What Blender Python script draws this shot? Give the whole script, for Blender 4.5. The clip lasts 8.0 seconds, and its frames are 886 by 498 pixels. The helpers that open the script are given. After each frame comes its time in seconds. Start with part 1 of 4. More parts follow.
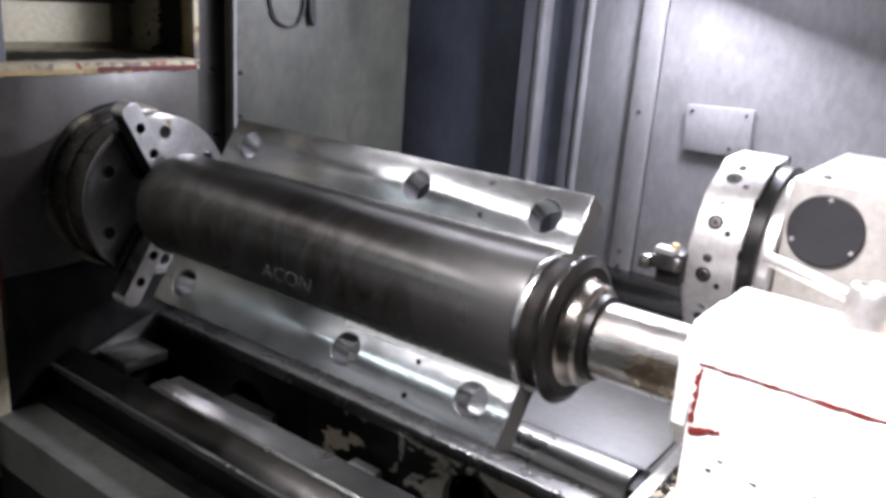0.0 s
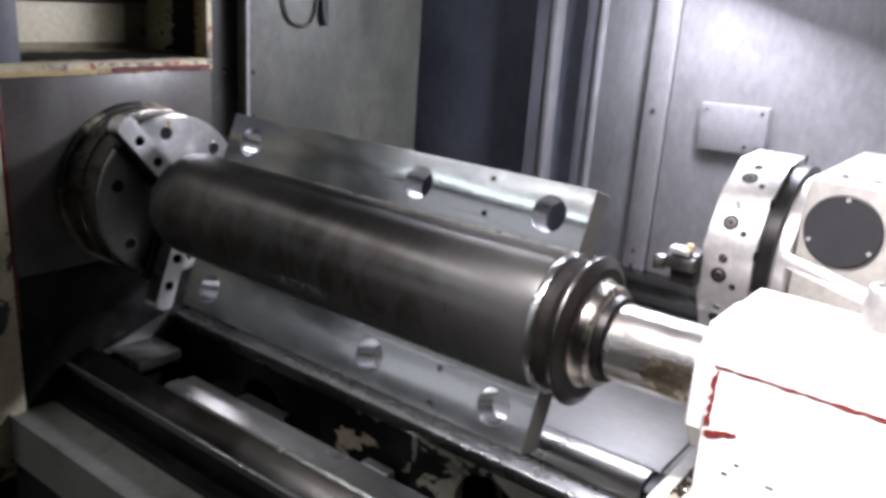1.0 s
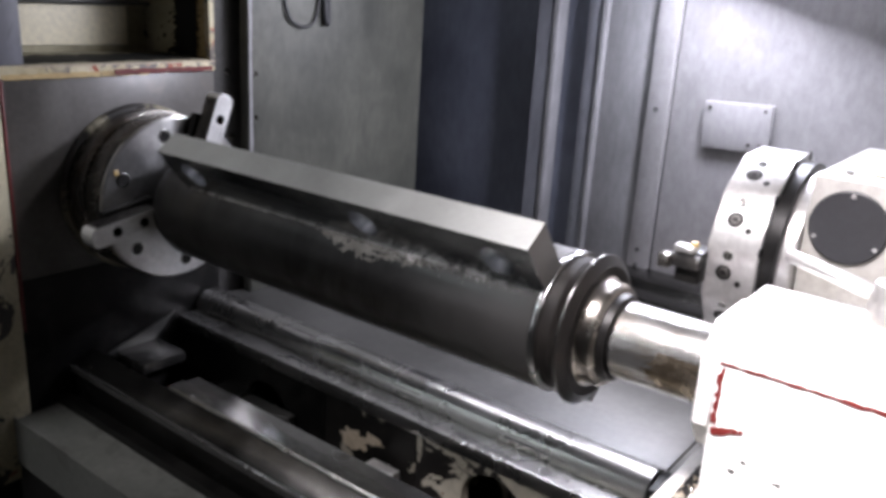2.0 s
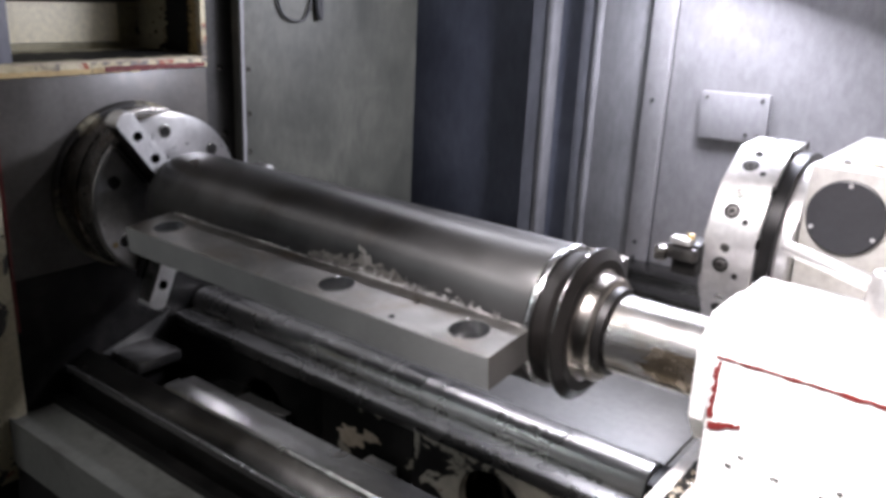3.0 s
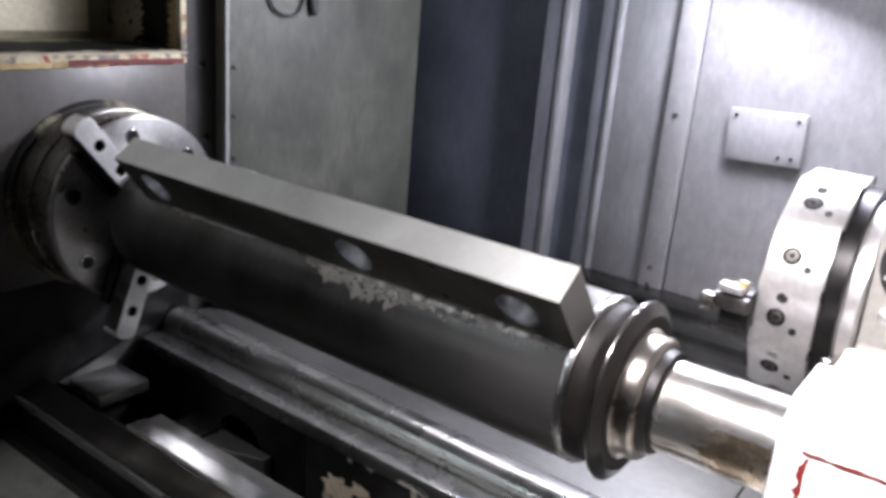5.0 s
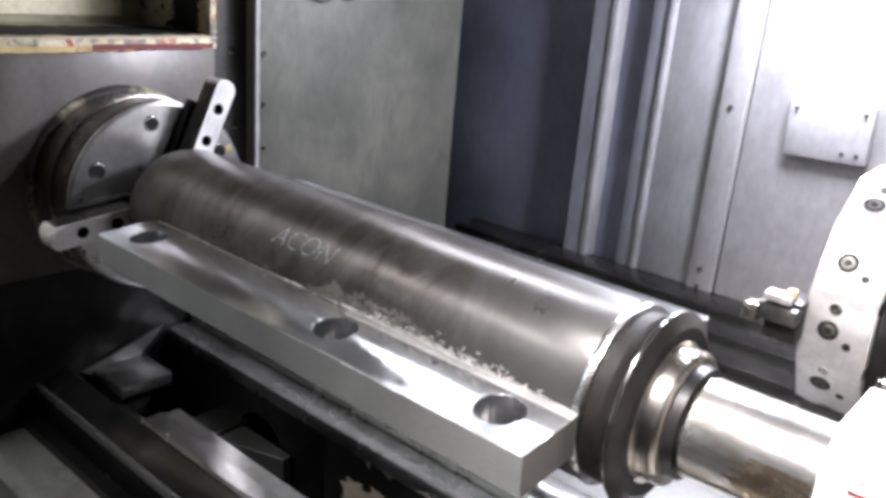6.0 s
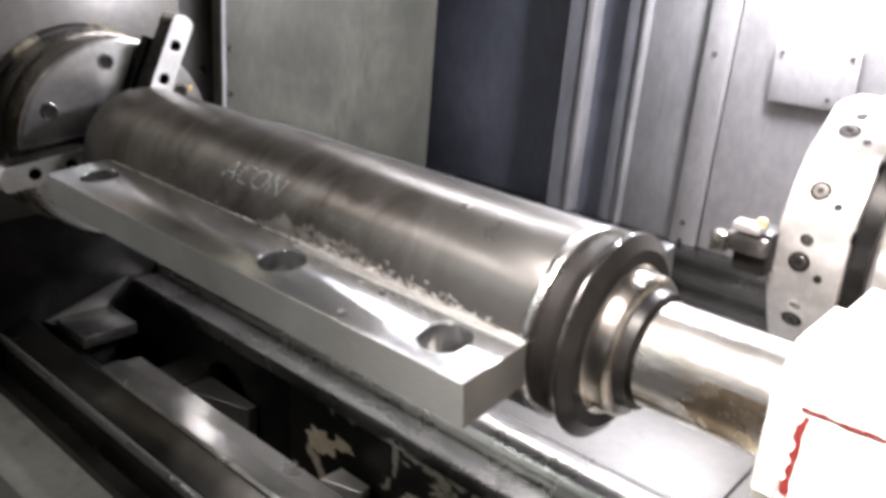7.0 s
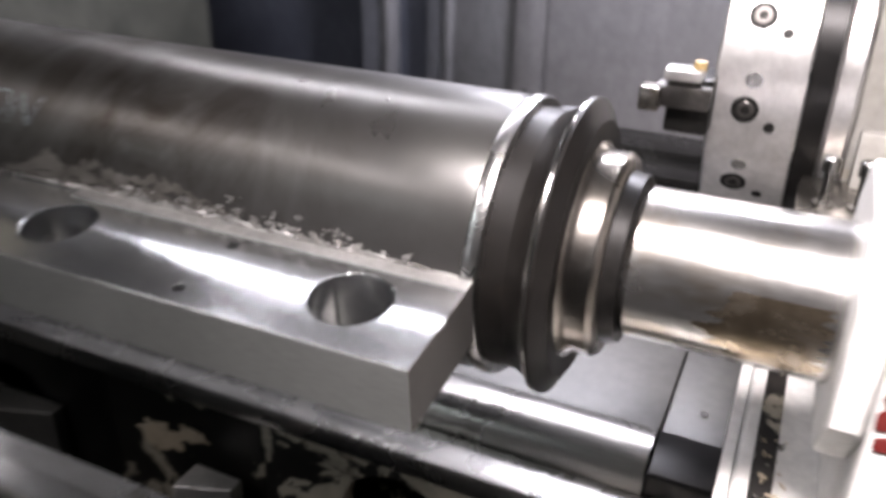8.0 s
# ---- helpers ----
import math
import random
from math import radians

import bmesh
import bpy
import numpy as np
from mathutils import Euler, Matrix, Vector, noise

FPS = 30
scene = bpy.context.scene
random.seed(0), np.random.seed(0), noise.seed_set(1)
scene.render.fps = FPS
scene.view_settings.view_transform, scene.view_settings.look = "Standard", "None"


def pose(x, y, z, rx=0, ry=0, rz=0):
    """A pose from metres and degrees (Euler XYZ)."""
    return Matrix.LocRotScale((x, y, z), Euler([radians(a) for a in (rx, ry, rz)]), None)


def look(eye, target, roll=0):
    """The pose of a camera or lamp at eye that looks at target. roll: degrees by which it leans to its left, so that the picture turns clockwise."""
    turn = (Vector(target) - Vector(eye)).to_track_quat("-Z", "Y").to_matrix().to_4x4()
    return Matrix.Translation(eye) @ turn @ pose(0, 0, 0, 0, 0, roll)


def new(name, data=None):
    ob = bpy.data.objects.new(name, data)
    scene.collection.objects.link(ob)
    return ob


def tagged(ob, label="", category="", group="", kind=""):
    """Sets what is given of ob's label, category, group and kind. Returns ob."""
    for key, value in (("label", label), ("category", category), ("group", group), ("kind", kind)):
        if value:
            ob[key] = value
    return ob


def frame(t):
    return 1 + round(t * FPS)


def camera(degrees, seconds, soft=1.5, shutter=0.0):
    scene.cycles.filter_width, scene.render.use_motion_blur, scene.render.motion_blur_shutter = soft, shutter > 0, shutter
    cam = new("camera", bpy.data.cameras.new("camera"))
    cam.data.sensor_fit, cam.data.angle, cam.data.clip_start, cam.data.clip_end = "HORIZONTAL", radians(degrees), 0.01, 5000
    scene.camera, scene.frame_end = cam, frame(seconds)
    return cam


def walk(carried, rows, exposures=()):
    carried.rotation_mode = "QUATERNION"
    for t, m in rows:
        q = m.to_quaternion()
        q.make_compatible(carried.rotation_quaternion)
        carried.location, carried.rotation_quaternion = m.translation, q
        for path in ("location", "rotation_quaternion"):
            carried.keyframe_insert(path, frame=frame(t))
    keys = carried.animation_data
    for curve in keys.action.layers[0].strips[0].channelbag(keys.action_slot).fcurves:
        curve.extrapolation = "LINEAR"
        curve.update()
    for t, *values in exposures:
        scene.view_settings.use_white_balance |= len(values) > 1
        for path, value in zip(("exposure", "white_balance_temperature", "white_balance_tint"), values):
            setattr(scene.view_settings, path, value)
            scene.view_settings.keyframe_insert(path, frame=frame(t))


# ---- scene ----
cam = camera(56.84, 8.0, soft=3.7, shutter=0.6)
PATH = [
    (0, (0.0271, -0.0536, 1.5692), (-1.0892, 1.4976, 0.9799), 4.19),
    (0.5, (0.0248, -0.0494, 1.5703), (-1.1078, 1.489, 0.9782), 4.32),
    (1, (0.0207, -0.0493, 1.5727), (-1.1175, 1.4831, 0.9756), 3.93),
    (1.5, (0.0188, -0.0511, 1.5689), (-1.1249, 1.4801, 0.9797), 3.83),
    (3, (0.0207, -0.0279, 1.5662), (-1.1232, 1.4956, 0.9575), 2.77),
    (3.5, (-0.003, -0.0033, 1.567), (-1.1468, 1.5221, 0.963), 3.02),
    (4, (-0.0773, 0.0462, 1.569), (-1.1758, 1.6068, 0.9708), 4.16),
    (4.5, (-0.1565, 0.0819, 1.5662), (-1.2424, 1.6484, 0.9607), 4.56),
    (6, (-0.1741, 0.2487, 1.5446), (-1.3896, 1.7023, 0.9045), 4.76),
    (6.5, (-0.1482, 0.2792, 1.5224), (-1.3953, 1.6979, 0.8651), 3.78),
    (7, (-0.1366, 0.3195, 1.4635), (-1.3382, 1.7613, 0.7726), 4.82),
    (7.5, (-0.1955, 0.3914, 1.4123), (-1.2803, 1.871, 0.6162), 2.3),
    (8, (-0.3994, 0.5242, 1.3516), (-1.1268, 2.1568, 0.4541), 1.32),
]
EXPOSURES = [(0, 0.17, 6660, 19), (4.5, 0.24, 6660, 19), (6, 0.88, 6750, 17), (7, 0.92, 7250, 17), (7.5, 0.6, 7050, 18), (8, 0.04, 6950, 20)]
walk(cam, [(t, look(eye, target, roll)) for t, eye, target, roll in PATH], EXPOSURES)

# ---- light ----
world = bpy.data.worlds.new("shop_air")
scene.world = world
world.use_nodes = True
world.node_tree.nodes["Background"].inputs[0].default_value = (0.6, 0.65, 0.72, 1)
world.node_tree.nodes["Background"].inputs[1].default_value = 0.003


def area_lamp(name, eye, target, sx, sy, watts, colour):
    data = bpy.data.lights.new(name, "AREA")
    data.shape, data.size, data.size_y, data.energy, data.color = "RECTANGLE", sx, sy, watts, colour
    ob = new(name, data)
    ob.matrix_world = look(eye, target)
    return ob


area_lamp("work_light", (-1.22, 1.72, 1.85), (-1.22, 1.20, 0.95), 1.05, 0.03, 4.8, (0.86, 0.92, 1.0)).data.spread = radians(160)
area_lamp("panel_light", (-0.70, 2.25, 1.775), (-0.95, 1.65, 0.9), 0.60, 0.09, 33, (0.80, 0.87, 1.0))
# Unseen fill light, added to whiten the tailstock.
area_lamp("tail_fill_light", (-0.30, 0.35, 2.50), (0.05, 1.12, 1.0), 0.7, 0.3, 26, (0.98, 0.98, 1.0)).data.spread = radians(70)
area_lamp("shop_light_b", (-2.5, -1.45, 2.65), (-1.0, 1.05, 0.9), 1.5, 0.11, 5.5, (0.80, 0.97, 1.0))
# Unseen fill light, added to brighten the tray.
area_lamp("tray_fill_light", (-2.20, -0.30, 2.90), (-1.35, 0.75, 0.45), 1.3, 0.18, 4.2, (0.95, 0.98, 1.0)).data.spread = radians(70)

# ---- materials ----
MATS = {}


def ramp(nt, fac, stops):
    n = nt.nodes.new("ShaderNodeValToRGB")
    els = n.color_ramp.elements
    while len(els) < len(stops):
        els.new(0.5)
    for e, (p, c) in zip(els, stops):
        e.position, e.color = p, (*c, 1) if len(c) == 3 else c
    nt.links.new(fac, n.inputs[0])
    return n.outputs[0]


def noise_tex(nt, scale, detail=6, rough=0.6, stretch=(1, 1, 1), distort=0.0):
    co = nt.nodes.new("ShaderNodeTexCoord")
    mp = nt.nodes.new("ShaderNodeMapping")
    mp.inputs["Scale"].default_value = stretch
    n = nt.nodes.new("ShaderNodeTexNoise")
    n.inputs["Scale"].default_value, n.inputs["Detail"].default_value = scale, detail
    n.inputs["Roughness"].default_value, n.inputs["Distortion"].default_value = rough, distort
    nt.links.new(co.outputs["Object"], mp.inputs[0])
    nt.links.new(mp.outputs[0], n.inputs["Vector"])
    return n.outputs["Fac"]


def mix_rgb(nt, fac, a, b):
    n = nt.nodes.new("ShaderNodeMix")
    n.data_type = "RGBA"
    for sock, v in ((n.inputs[0], fac), (n.inputs[6], a), (n.inputs[7], b)):
        if isinstance(v, (int, float)):
            sock.default_value = v
        elif isinstance(v, tuple):
            sock.default_value = (*v, 1)
        else:
            nt.links.new(v, sock)
    return n.outputs[2]


def surface(name, base, dark, light, metal=0.0, rough=(0.3, 0.5), scale=9.0, fine=120.0, stretch=(1, 1, 1), bump=0.1,
            lay=None, bands=None, turned=None, peel=None, peel_at=(0.55, 0.6), peel_scale=14.0, second=None, second_at=(0.62, 0.66), second_scale=6.0, clean=None, flank=None, swell=None):
    """Grain at two scales; peel and second: colours that show where paint has gone or dirt sits."""
    m = bpy.data.materials.new(name)
    m.use_nodes = True
    nt = m.node_tree
    b = nt.nodes["Principled BSDF"]
    big = noise_tex(nt, scale, 5, 0.62, (1, 1, 1), 0.4)
    small = noise_tex(nt, fine, 4, 0.6, stretch)
    col = ramp(nt, big, [(0.28, dark), (0.5, base), (0.74, light)])
    grain = ramp(nt, small, [(0.3, (0.72, 0.72, 0.72)), (0.7, (1.0, 1.0, 1.0))])
    mul = nt.nodes.new("ShaderNodeMix")
    mul.data_type, mul.blend_type = "RGBA", "MULTIPLY"
    mul.inputs[0].default_value = 0.8
    nt.links.new(col, mul.inputs[6])
    nt.links.new(grain, mul.inputs[7])
    col = mul.outputs[2]
    height = small
    rgh = ramp(nt, big, [(0.3, (rough[0],) * 3), (0.7, (rough[1],) * 3)])
    if second:
        f = ramp(nt, noise_tex(nt, second_scale, 7, 0.68, (1, 1, 1), 0.8), [(second_at[0], (0, 0, 0)), (second_at[1], (1, 1, 1))])
        col = mix_rgb(nt, f, col, second)
    if peel:
        f = ramp(nt, noise_tex(nt, peel_scale, 8, 0.66, (1, 1, 1), 0.6), [(peel_at[0], (0, 0, 0)), (peel_at[1], (1, 1, 1))])
        col = mix_rgb(nt, f, col, peel)
        height = f
    if bands:
        f = ramp(nt, noise_tex(nt, bands[0], 5, 0.7, bands[1]), [(0.36, (0, 0, 0)), (0.66, (1, 1, 1))])
        col = mix_rgb(nt, f, col, bands[2])
    if flank:
        # one flank of a barrel about x in paler colours than the rest
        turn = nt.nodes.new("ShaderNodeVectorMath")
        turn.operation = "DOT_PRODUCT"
        turn.inputs[1].default_value = (0, math.cos(radians(flank[0])) / flank[1], math.sin(radians(flank[0])) / flank[1])
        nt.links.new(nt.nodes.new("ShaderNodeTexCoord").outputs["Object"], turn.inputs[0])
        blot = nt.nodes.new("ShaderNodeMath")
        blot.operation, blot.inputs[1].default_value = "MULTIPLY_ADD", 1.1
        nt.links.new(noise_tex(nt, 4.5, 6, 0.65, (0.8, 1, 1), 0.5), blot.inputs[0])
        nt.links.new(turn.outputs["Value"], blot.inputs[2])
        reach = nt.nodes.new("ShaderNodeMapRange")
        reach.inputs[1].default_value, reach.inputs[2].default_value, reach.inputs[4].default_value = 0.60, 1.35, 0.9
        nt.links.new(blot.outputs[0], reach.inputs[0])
        swirl = ramp(nt, noise_tex(nt, 5.0, 7, 0.7, (1.5, 0.9, 0.9), 1.6), [(0.34, flank[3]), (0.60, flank[2])])
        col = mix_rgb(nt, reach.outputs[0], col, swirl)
    if clean:
        # a stretch along x that has been wiped and rubbed, with a wavering edge
        sep = nt.nodes.new("ShaderNodeSeparateXYZ")
        nt.links.new(nt.nodes.new("ShaderNodeTexCoord").outputs["Object"], sep.inputs[0])
        sway = nt.nodes.new("ShaderNodeMath")
        sway.operation, sway.inputs[1].default_value = "MULTIPLY_ADD", 0.40
        nt.links.new(noise_tex(nt, 6.0, 5, 0.6, (0.6, 1, 1)), sway.inputs[0])
        nt.links.new(sep.outputs[0], sway.inputs[2])
        span = nt.nodes.new("ShaderNodeMapRange")
        span.inputs[1].default_value, span.inputs[2].default_value, span.inputs[4].default_value = clean[0] + 0.2, clean[1] + 0.2, 0.8
        nt.links.new(sway.outputs[0], span.inputs[0])
        col = mix_rgb(nt, span.outputs[0], col, clean[2])
    nt.links.new(col, b.inputs["Base Color"])
    nt.links.new(rgh, b.inputs["Roughness"])
    b.inputs["Metallic"].default_value = metal
    bp = nt.nodes.new("ShaderNodeBump")
    bp.inputs["Strength"].default_value, bp.inputs["Distance"].default_value = bump, 0.002
    nt.links.new(height, bp.inputs["Height"])
    if lay:
        # broad, shallow cutter passes
        wide = nt.nodes.new("ShaderNodeBump")
        wide.inputs["Strength"].default_value, wide.inputs["Distance"].default_value = lay[1], lay[2]
        nt.links.new(noise_tex(nt, 2.0, 2, 0.5, lay[0]), wide.inputs["Height"])
        if swell:
            # one long shallow swell, crest set where the highlight streak falls: period, crest, height
            wave = nt.nodes.new("ShaderNodeTexWave")
            wave.bands_direction = "Y"
            k = 2 * math.pi / (20 * swell[0])
            wave.inputs["Scale"].default_value, wave.inputs["Phase Offset"].default_value = k, math.pi - 20 * k * swell[1]
            wave.inputs["Distortion"].default_value, wave.inputs["Detail"].default_value, wave.inputs["Detail Scale"].default_value = 0.5, 1.0, 1.2
            nt.links.new(nt.nodes.new("ShaderNodeTexCoord").outputs["Object"], wave.inputs["Vector"])
            dish = nt.nodes.new("ShaderNodeBump")
            dish.inputs["Strength"].default_value, dish.inputs["Distance"].default_value = 1.0, swell[2]
            nt.links.new(wave.outputs["Fac"], dish.inputs["Height"])
            nt.links.new(dish.outputs[0], wide.inputs["Normal"])
        nt.links.new(wide.outputs[0], bp.inputs["Normal"])
    nt.links.new(bp.outputs[0], b.inputs["Normal"])
    if turned:
        # cutter marks that draw the highlights out across them
        tg = nt.nodes.new("ShaderNodeTangent")
        tg.direction_type, tg.axis = "RADIAL", turned[0]
        nt.links.new(tg.outputs[0], b.inputs["Tangent"])
        b.inputs["Anisotropic"].default_value, b.inputs["Anisotropic Rotation"].default_value = turned[1], 0.25
    MATS[name] = m
    return m


ROLL = surface("dark_rolled_steel", (0.028, 0.0272, 0.0265), (0.013, 0.0126, 0.0122), (0.058, 0.0565, 0.055), 0.7, (0.26, 0.46), 5.5, 45, (1.2, 0.7, 0.7), 0.06, bands=(5.0, (2.2, 0.30, 0.30), (0.042, 0.041, 0.040)), turned=("X", 0.45), second=(0.045, 0.037, 0.029), second_at=(0.54, 0.72), second_scale=4, clean=(-0.95, -0.70, (0.115, 0.113, 0.110)), flank=(130, 0.1295, (0.112, 0.107, 0.101), (0.040, 0.031, 0.024)))
MILLED = surface("milled_steel", (0.56, 0.575, 0.585), (0.46, 0.47, 0.48), (0.66, 0.67, 0.68), 0.95, (0.15, 0.24), 6, 160, (0.3, 6, 1), 0.012, lay=((0.09, 8.5, 0.4), 0.4, 0.002), turned=("Z", 0.7), swell=(0.13, 0.186, 0.004))
SCALE = surface("stained_mill_scale", (0.165, 0.16, 0.149), (0.075, 0.07, 0.063), (0.30, 0.291, 0.276), 0.85, (0.30, 0.46), 6, 90, (0.5, 4, 1), 0.10, second=(0.13, 0.105, 0.08), second_at=(0.52, 0.68), second_scale=5, turned=("X", 0.3))
SAWN = surface("sawn_plate_edge", (0.34, 0.35, 0.335), (0.28, 0.285, 0.275), (0.40, 0.41, 0.395), 0.4, (0.42, 0.55), 5, 140, (0.4, 6, 6), 0.05)
RING = surface("bright_turned_ring", (0.58, 0.58, 0.57), (0.42, 0.42, 0.41), (0.70, 0.70, 0.69), 1.0, (0.20, 0.32), 9, 120, (10, 1, 1), 0.05)
# Near-black colour that holds the shade on the flange and its groove.
FLANGE = surface("shaded_turned_flange", (0.009, 0.0078, 0.007), (0.005, 0.0045, 0.004), (0.018, 0.0162, 0.0145), 0.0, (0.38, 0.52), 8, 120, (12, 1, 1), 0.05, second=(0.022, 0.016, 0.012), second_at=(0.55, 0.7))
# Darker copy of the plate edge; puts the ends' shade into the colour.
END_SHADE = surface("shaded_plate_end", (0.105, 0.100, 0.092), (0.07, 0.066, 0.06), (0.14, 0.134, 0.125), 0.15, (0.5, 0.65), 8, 120, (1, 1, 8), 0.15)
FILM = surface("dull_metal_film", (0.20, 0.186, 0.168), (0.10, 0.09, 0.08), (0.30, 0.285, 0.265), 0.5, (0.4, 0.55), 18, 160, (3, 1, 1), 0.2)
HUB = surface("brownish_turned_hub", (0.32, 0.295, 0.265), (0.20, 0.18, 0.155), (0.44, 0.41, 0.38), 1.0, (0.22, 0.34), 9, 140, (12, 1, 1), 0.05, turned=("X", 0.4))
JAW = surface("ground_jaw_steel", (0.66, 0.655, 0.64), (0.54, 0.53, 0.51), (0.74, 0.735, 0.72), 0.75, (0.36, 0.5), 14, 120, (1, 1, 1), 0.05)
JAW_SIDE = surface("dark_jaw_side", (0.10, 0.095, 0.09), (0.04, 0.038, 0.035), (0.19, 0.182, 0.172), 0.9, (0.28, 0.42), 22, 60, (1, 1, 6), 0.2)
TURNED = surface("turned_steel", (0.56, 0.55, 0.53), (0.42, 0.41, 0.40), (0.66, 0.65, 0.63), 1.0, (0.17, 0.27), 7, 160, (14, 1, 1), 0.05, turned=("X", 0.6))
QUILL = surface("ground_quill_steel", (0.68, 0.67, 0.65), (0.54, 0.52, 0.48), (0.76, 0.75, 0.73), 0.97, (0.17, 0.28), 8, 90, (0.5, 5, 5), 0.04, second=(0.42, 0.36, 0.28), second_at=(0.54, 0.68), second_scale=5)
STAIN = surface("burnt_oil_stain", (0.36, 0.295, 0.215), (0.22, 0.165, 0.11), (0.52, 0.46, 0.385), 0.95, (0.20, 0.32), 26, 90, (0.5, 5, 5), 0.04)
CHUCK = surface("chuck_steel", (0.30, 0.285, 0.26), (0.15, 0.14, 0.12), (0.46, 0.445, 0.415), 0.95, (0.20, 0.34), 9, 70, (10, 1, 1), 0.08, second=(0.15, 0.11, 0.075), second_at=(0.50, 0.64), second_scale=8)
CHUCK_FACE = surface("ground_chuck_face", (0.60, 0.595, 0.58), (0.50, 0.49, 0.48), (0.68, 0.675, 0.66), 0.95, (0.26, 0.38), 12, 80, (1, 1, 1), 0.05, turned=("X", 0.45))
# Oily black; also puts the shade of gaps and recesses into colour.
BLACK = surface("oily_and_shaded_black", (0.012, 0.0115, 0.011), (0.006, 0.006, 0.006), (0.03, 0.028, 0.026), 0.4, (0.30, 0.5), 9, 80, (1, 1, 1), 0.15)
# Near-black that puts the shade inside a bore into the colour.
HOLE = surface("bore_shade", (0.015, 0.014, 0.013), (0.008, 0.008, 0.008), (0.03, 0.03, 0.03), 0.3, (0.4, 0.6), 9, 80, (1, 1, 1), 0.1)
RAIL = surface("oiled_way_steel", (0.075, 0.072, 0.068), (0.04, 0.038, 0.036), (0.13, 0.126, 0.12), 0.9, (0.16, 0.30), 5, 90, (0.5, 8, 8), 0.05, second=(0.05, 0.042, 0.034), second_at=(0.6, 0.72))
STRIP = surface("worn_bright_strip", (0.38, 0.37, 0.35), (0.26, 0.25, 0.235), (0.48, 0.47, 0.45), 0.95, (0.18, 0.30), 6, 90, (0.4, 8, 8), 0.05, second=(0.16, 0.145, 0.125), second_at=(0.56, 0.68), second_scale=6)
OIL = surface("dried_black_oil", (0.010, 0.010, 0.009), (0.006, 0.006, 0.006), (0.022, 0.021, 0.018), 0.0, (0.6, 0.8), 14, 90, (1, 1, 1), 0.2, peel=(0.30, 0.27, 0.19), peel_at=(0.66, 0.70), peel_scale=30)
OIL.node_tree.nodes["Principled BSDF"].inputs["Specular IOR Level"].default_value = 0.2
BAR = surface("polished_guide_bar", (0.50, 0.49, 0.47), (0.36, 0.35, 0.33), (0.60, 0.59, 0.57), 0.95, (0.20, 0.34), 5, 90, (0.4, 6, 6), 0.05)
PAN = surface("grey_pan_sheet", (0.095, 0.093, 0.088), (0.068, 0.066, 0.062), (0.125, 0.122, 0.116), 0.35, (0.38, 0.55), 3, 60, (1, 1, 1), 0.06)
TRAY = surface("dark_grey_tray_sheet", (0.18, 0.183, 0.166), (0.13, 0.132, 0.12), (0.23, 0.232, 0.213), 0.2, (0.36, 0.52), 3, 60, (1, 1, 1), 0.06, second=(0.07, 0.066, 0.058), second_at=(0.56, 0.72), second_scale=5)
SHEET = surface("grey_green_sheet_paint", (0.085, 0.086, 0.072), (0.048, 0.050, 0.043), (0.135, 0.133, 0.110), 0.0, (0.42, 0.6), 3.2, 50, (1, 1, 0.4), 0.05, second=(0.045, 0.047, 0.040), second_at=(0.55, 0.74), second_scale=3.2)
DOORP = surface("slate_blue_door_paint", (0.115, 0.124, 0.155), (0.085, 0.091, 0.115), (0.15, 0.16, 0.195), 0.0, (0.4, 0.55), 2.5, 60, (1, 1, 0.3), 0.04)
POSTP = surface("slate_grey_post_paint", (0.18, 0.183, 0.205), (0.14, 0.143, 0.16), (0.225, 0.228, 0.25), 0.0, (0.4, 0.55), 4, 60, (1, 1, 0.3), 0.05, second=(0.09, 0.09, 0.095), second_at=(0.62, 0.72), second_scale=7)
EDGEP = surface("pale_worn_and_lit_edge_paint", (0.25, 0.245, 0.252), (0.20, 0.196, 0.202), (0.30, 0.294, 0.302), 0.0, (0.4, 0.55), 5, 60, (1, 1, 0.3), 0.06, second=(0.14, 0.135, 0.13), second_at=(0.64, 0.72), second_scale=9)
WALLP = surface("pale_grey_panel_paint", (0.355, 0.342, 0.346), (0.29, 0.28, 0.28), (0.41, 0.396, 0.40), 0.0, (0.42, 0.58), 2.0, 50, (1, 1, 0.5), 0.04)
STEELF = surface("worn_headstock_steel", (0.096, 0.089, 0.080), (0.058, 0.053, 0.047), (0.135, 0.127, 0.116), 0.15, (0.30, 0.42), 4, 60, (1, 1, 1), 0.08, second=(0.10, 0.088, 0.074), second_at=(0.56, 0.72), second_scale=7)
COLUMN = surface("dark_column_paint", (0.075, 0.073, 0.07), (0.05, 0.048, 0.046), (0.11, 0.105, 0.10), 0.1, (0.4, 0.55), 5, 70, (1, 1, 1), 0.08)
CREAM = surface("peeling_cream_paint", (0.60, 0.54, 0.37), (0.46, 0.40, 0.26), (0.68, 0.62, 0.46), 0.0, (0.42, 0.6), 7, 80, (1, 1, 1), 0.25, peel=(0.045, 0.04, 0.035), peel_at=(0.555, 0.585), peel_scale=11, second=(0.28, 0.07, 0.04), second_at=(0.62, 0.66), second_scale=9)
BORDER = surface("worn_cream_border_paint", (0.62, 0.55, 0.36), (0.45, 0.36, 0.2), (0.70, 0.63, 0.46), 0.0, (0.42, 0.6), 9, 80, (1, 1, 1), 0.25, peel=(0.17, 0.15, 0.13), peel_at=(0.53, 0.57), peel_scale=15, second=(0.33, 0.08, 0.04), second_at=(0.56, 0.60), second_scale=12)
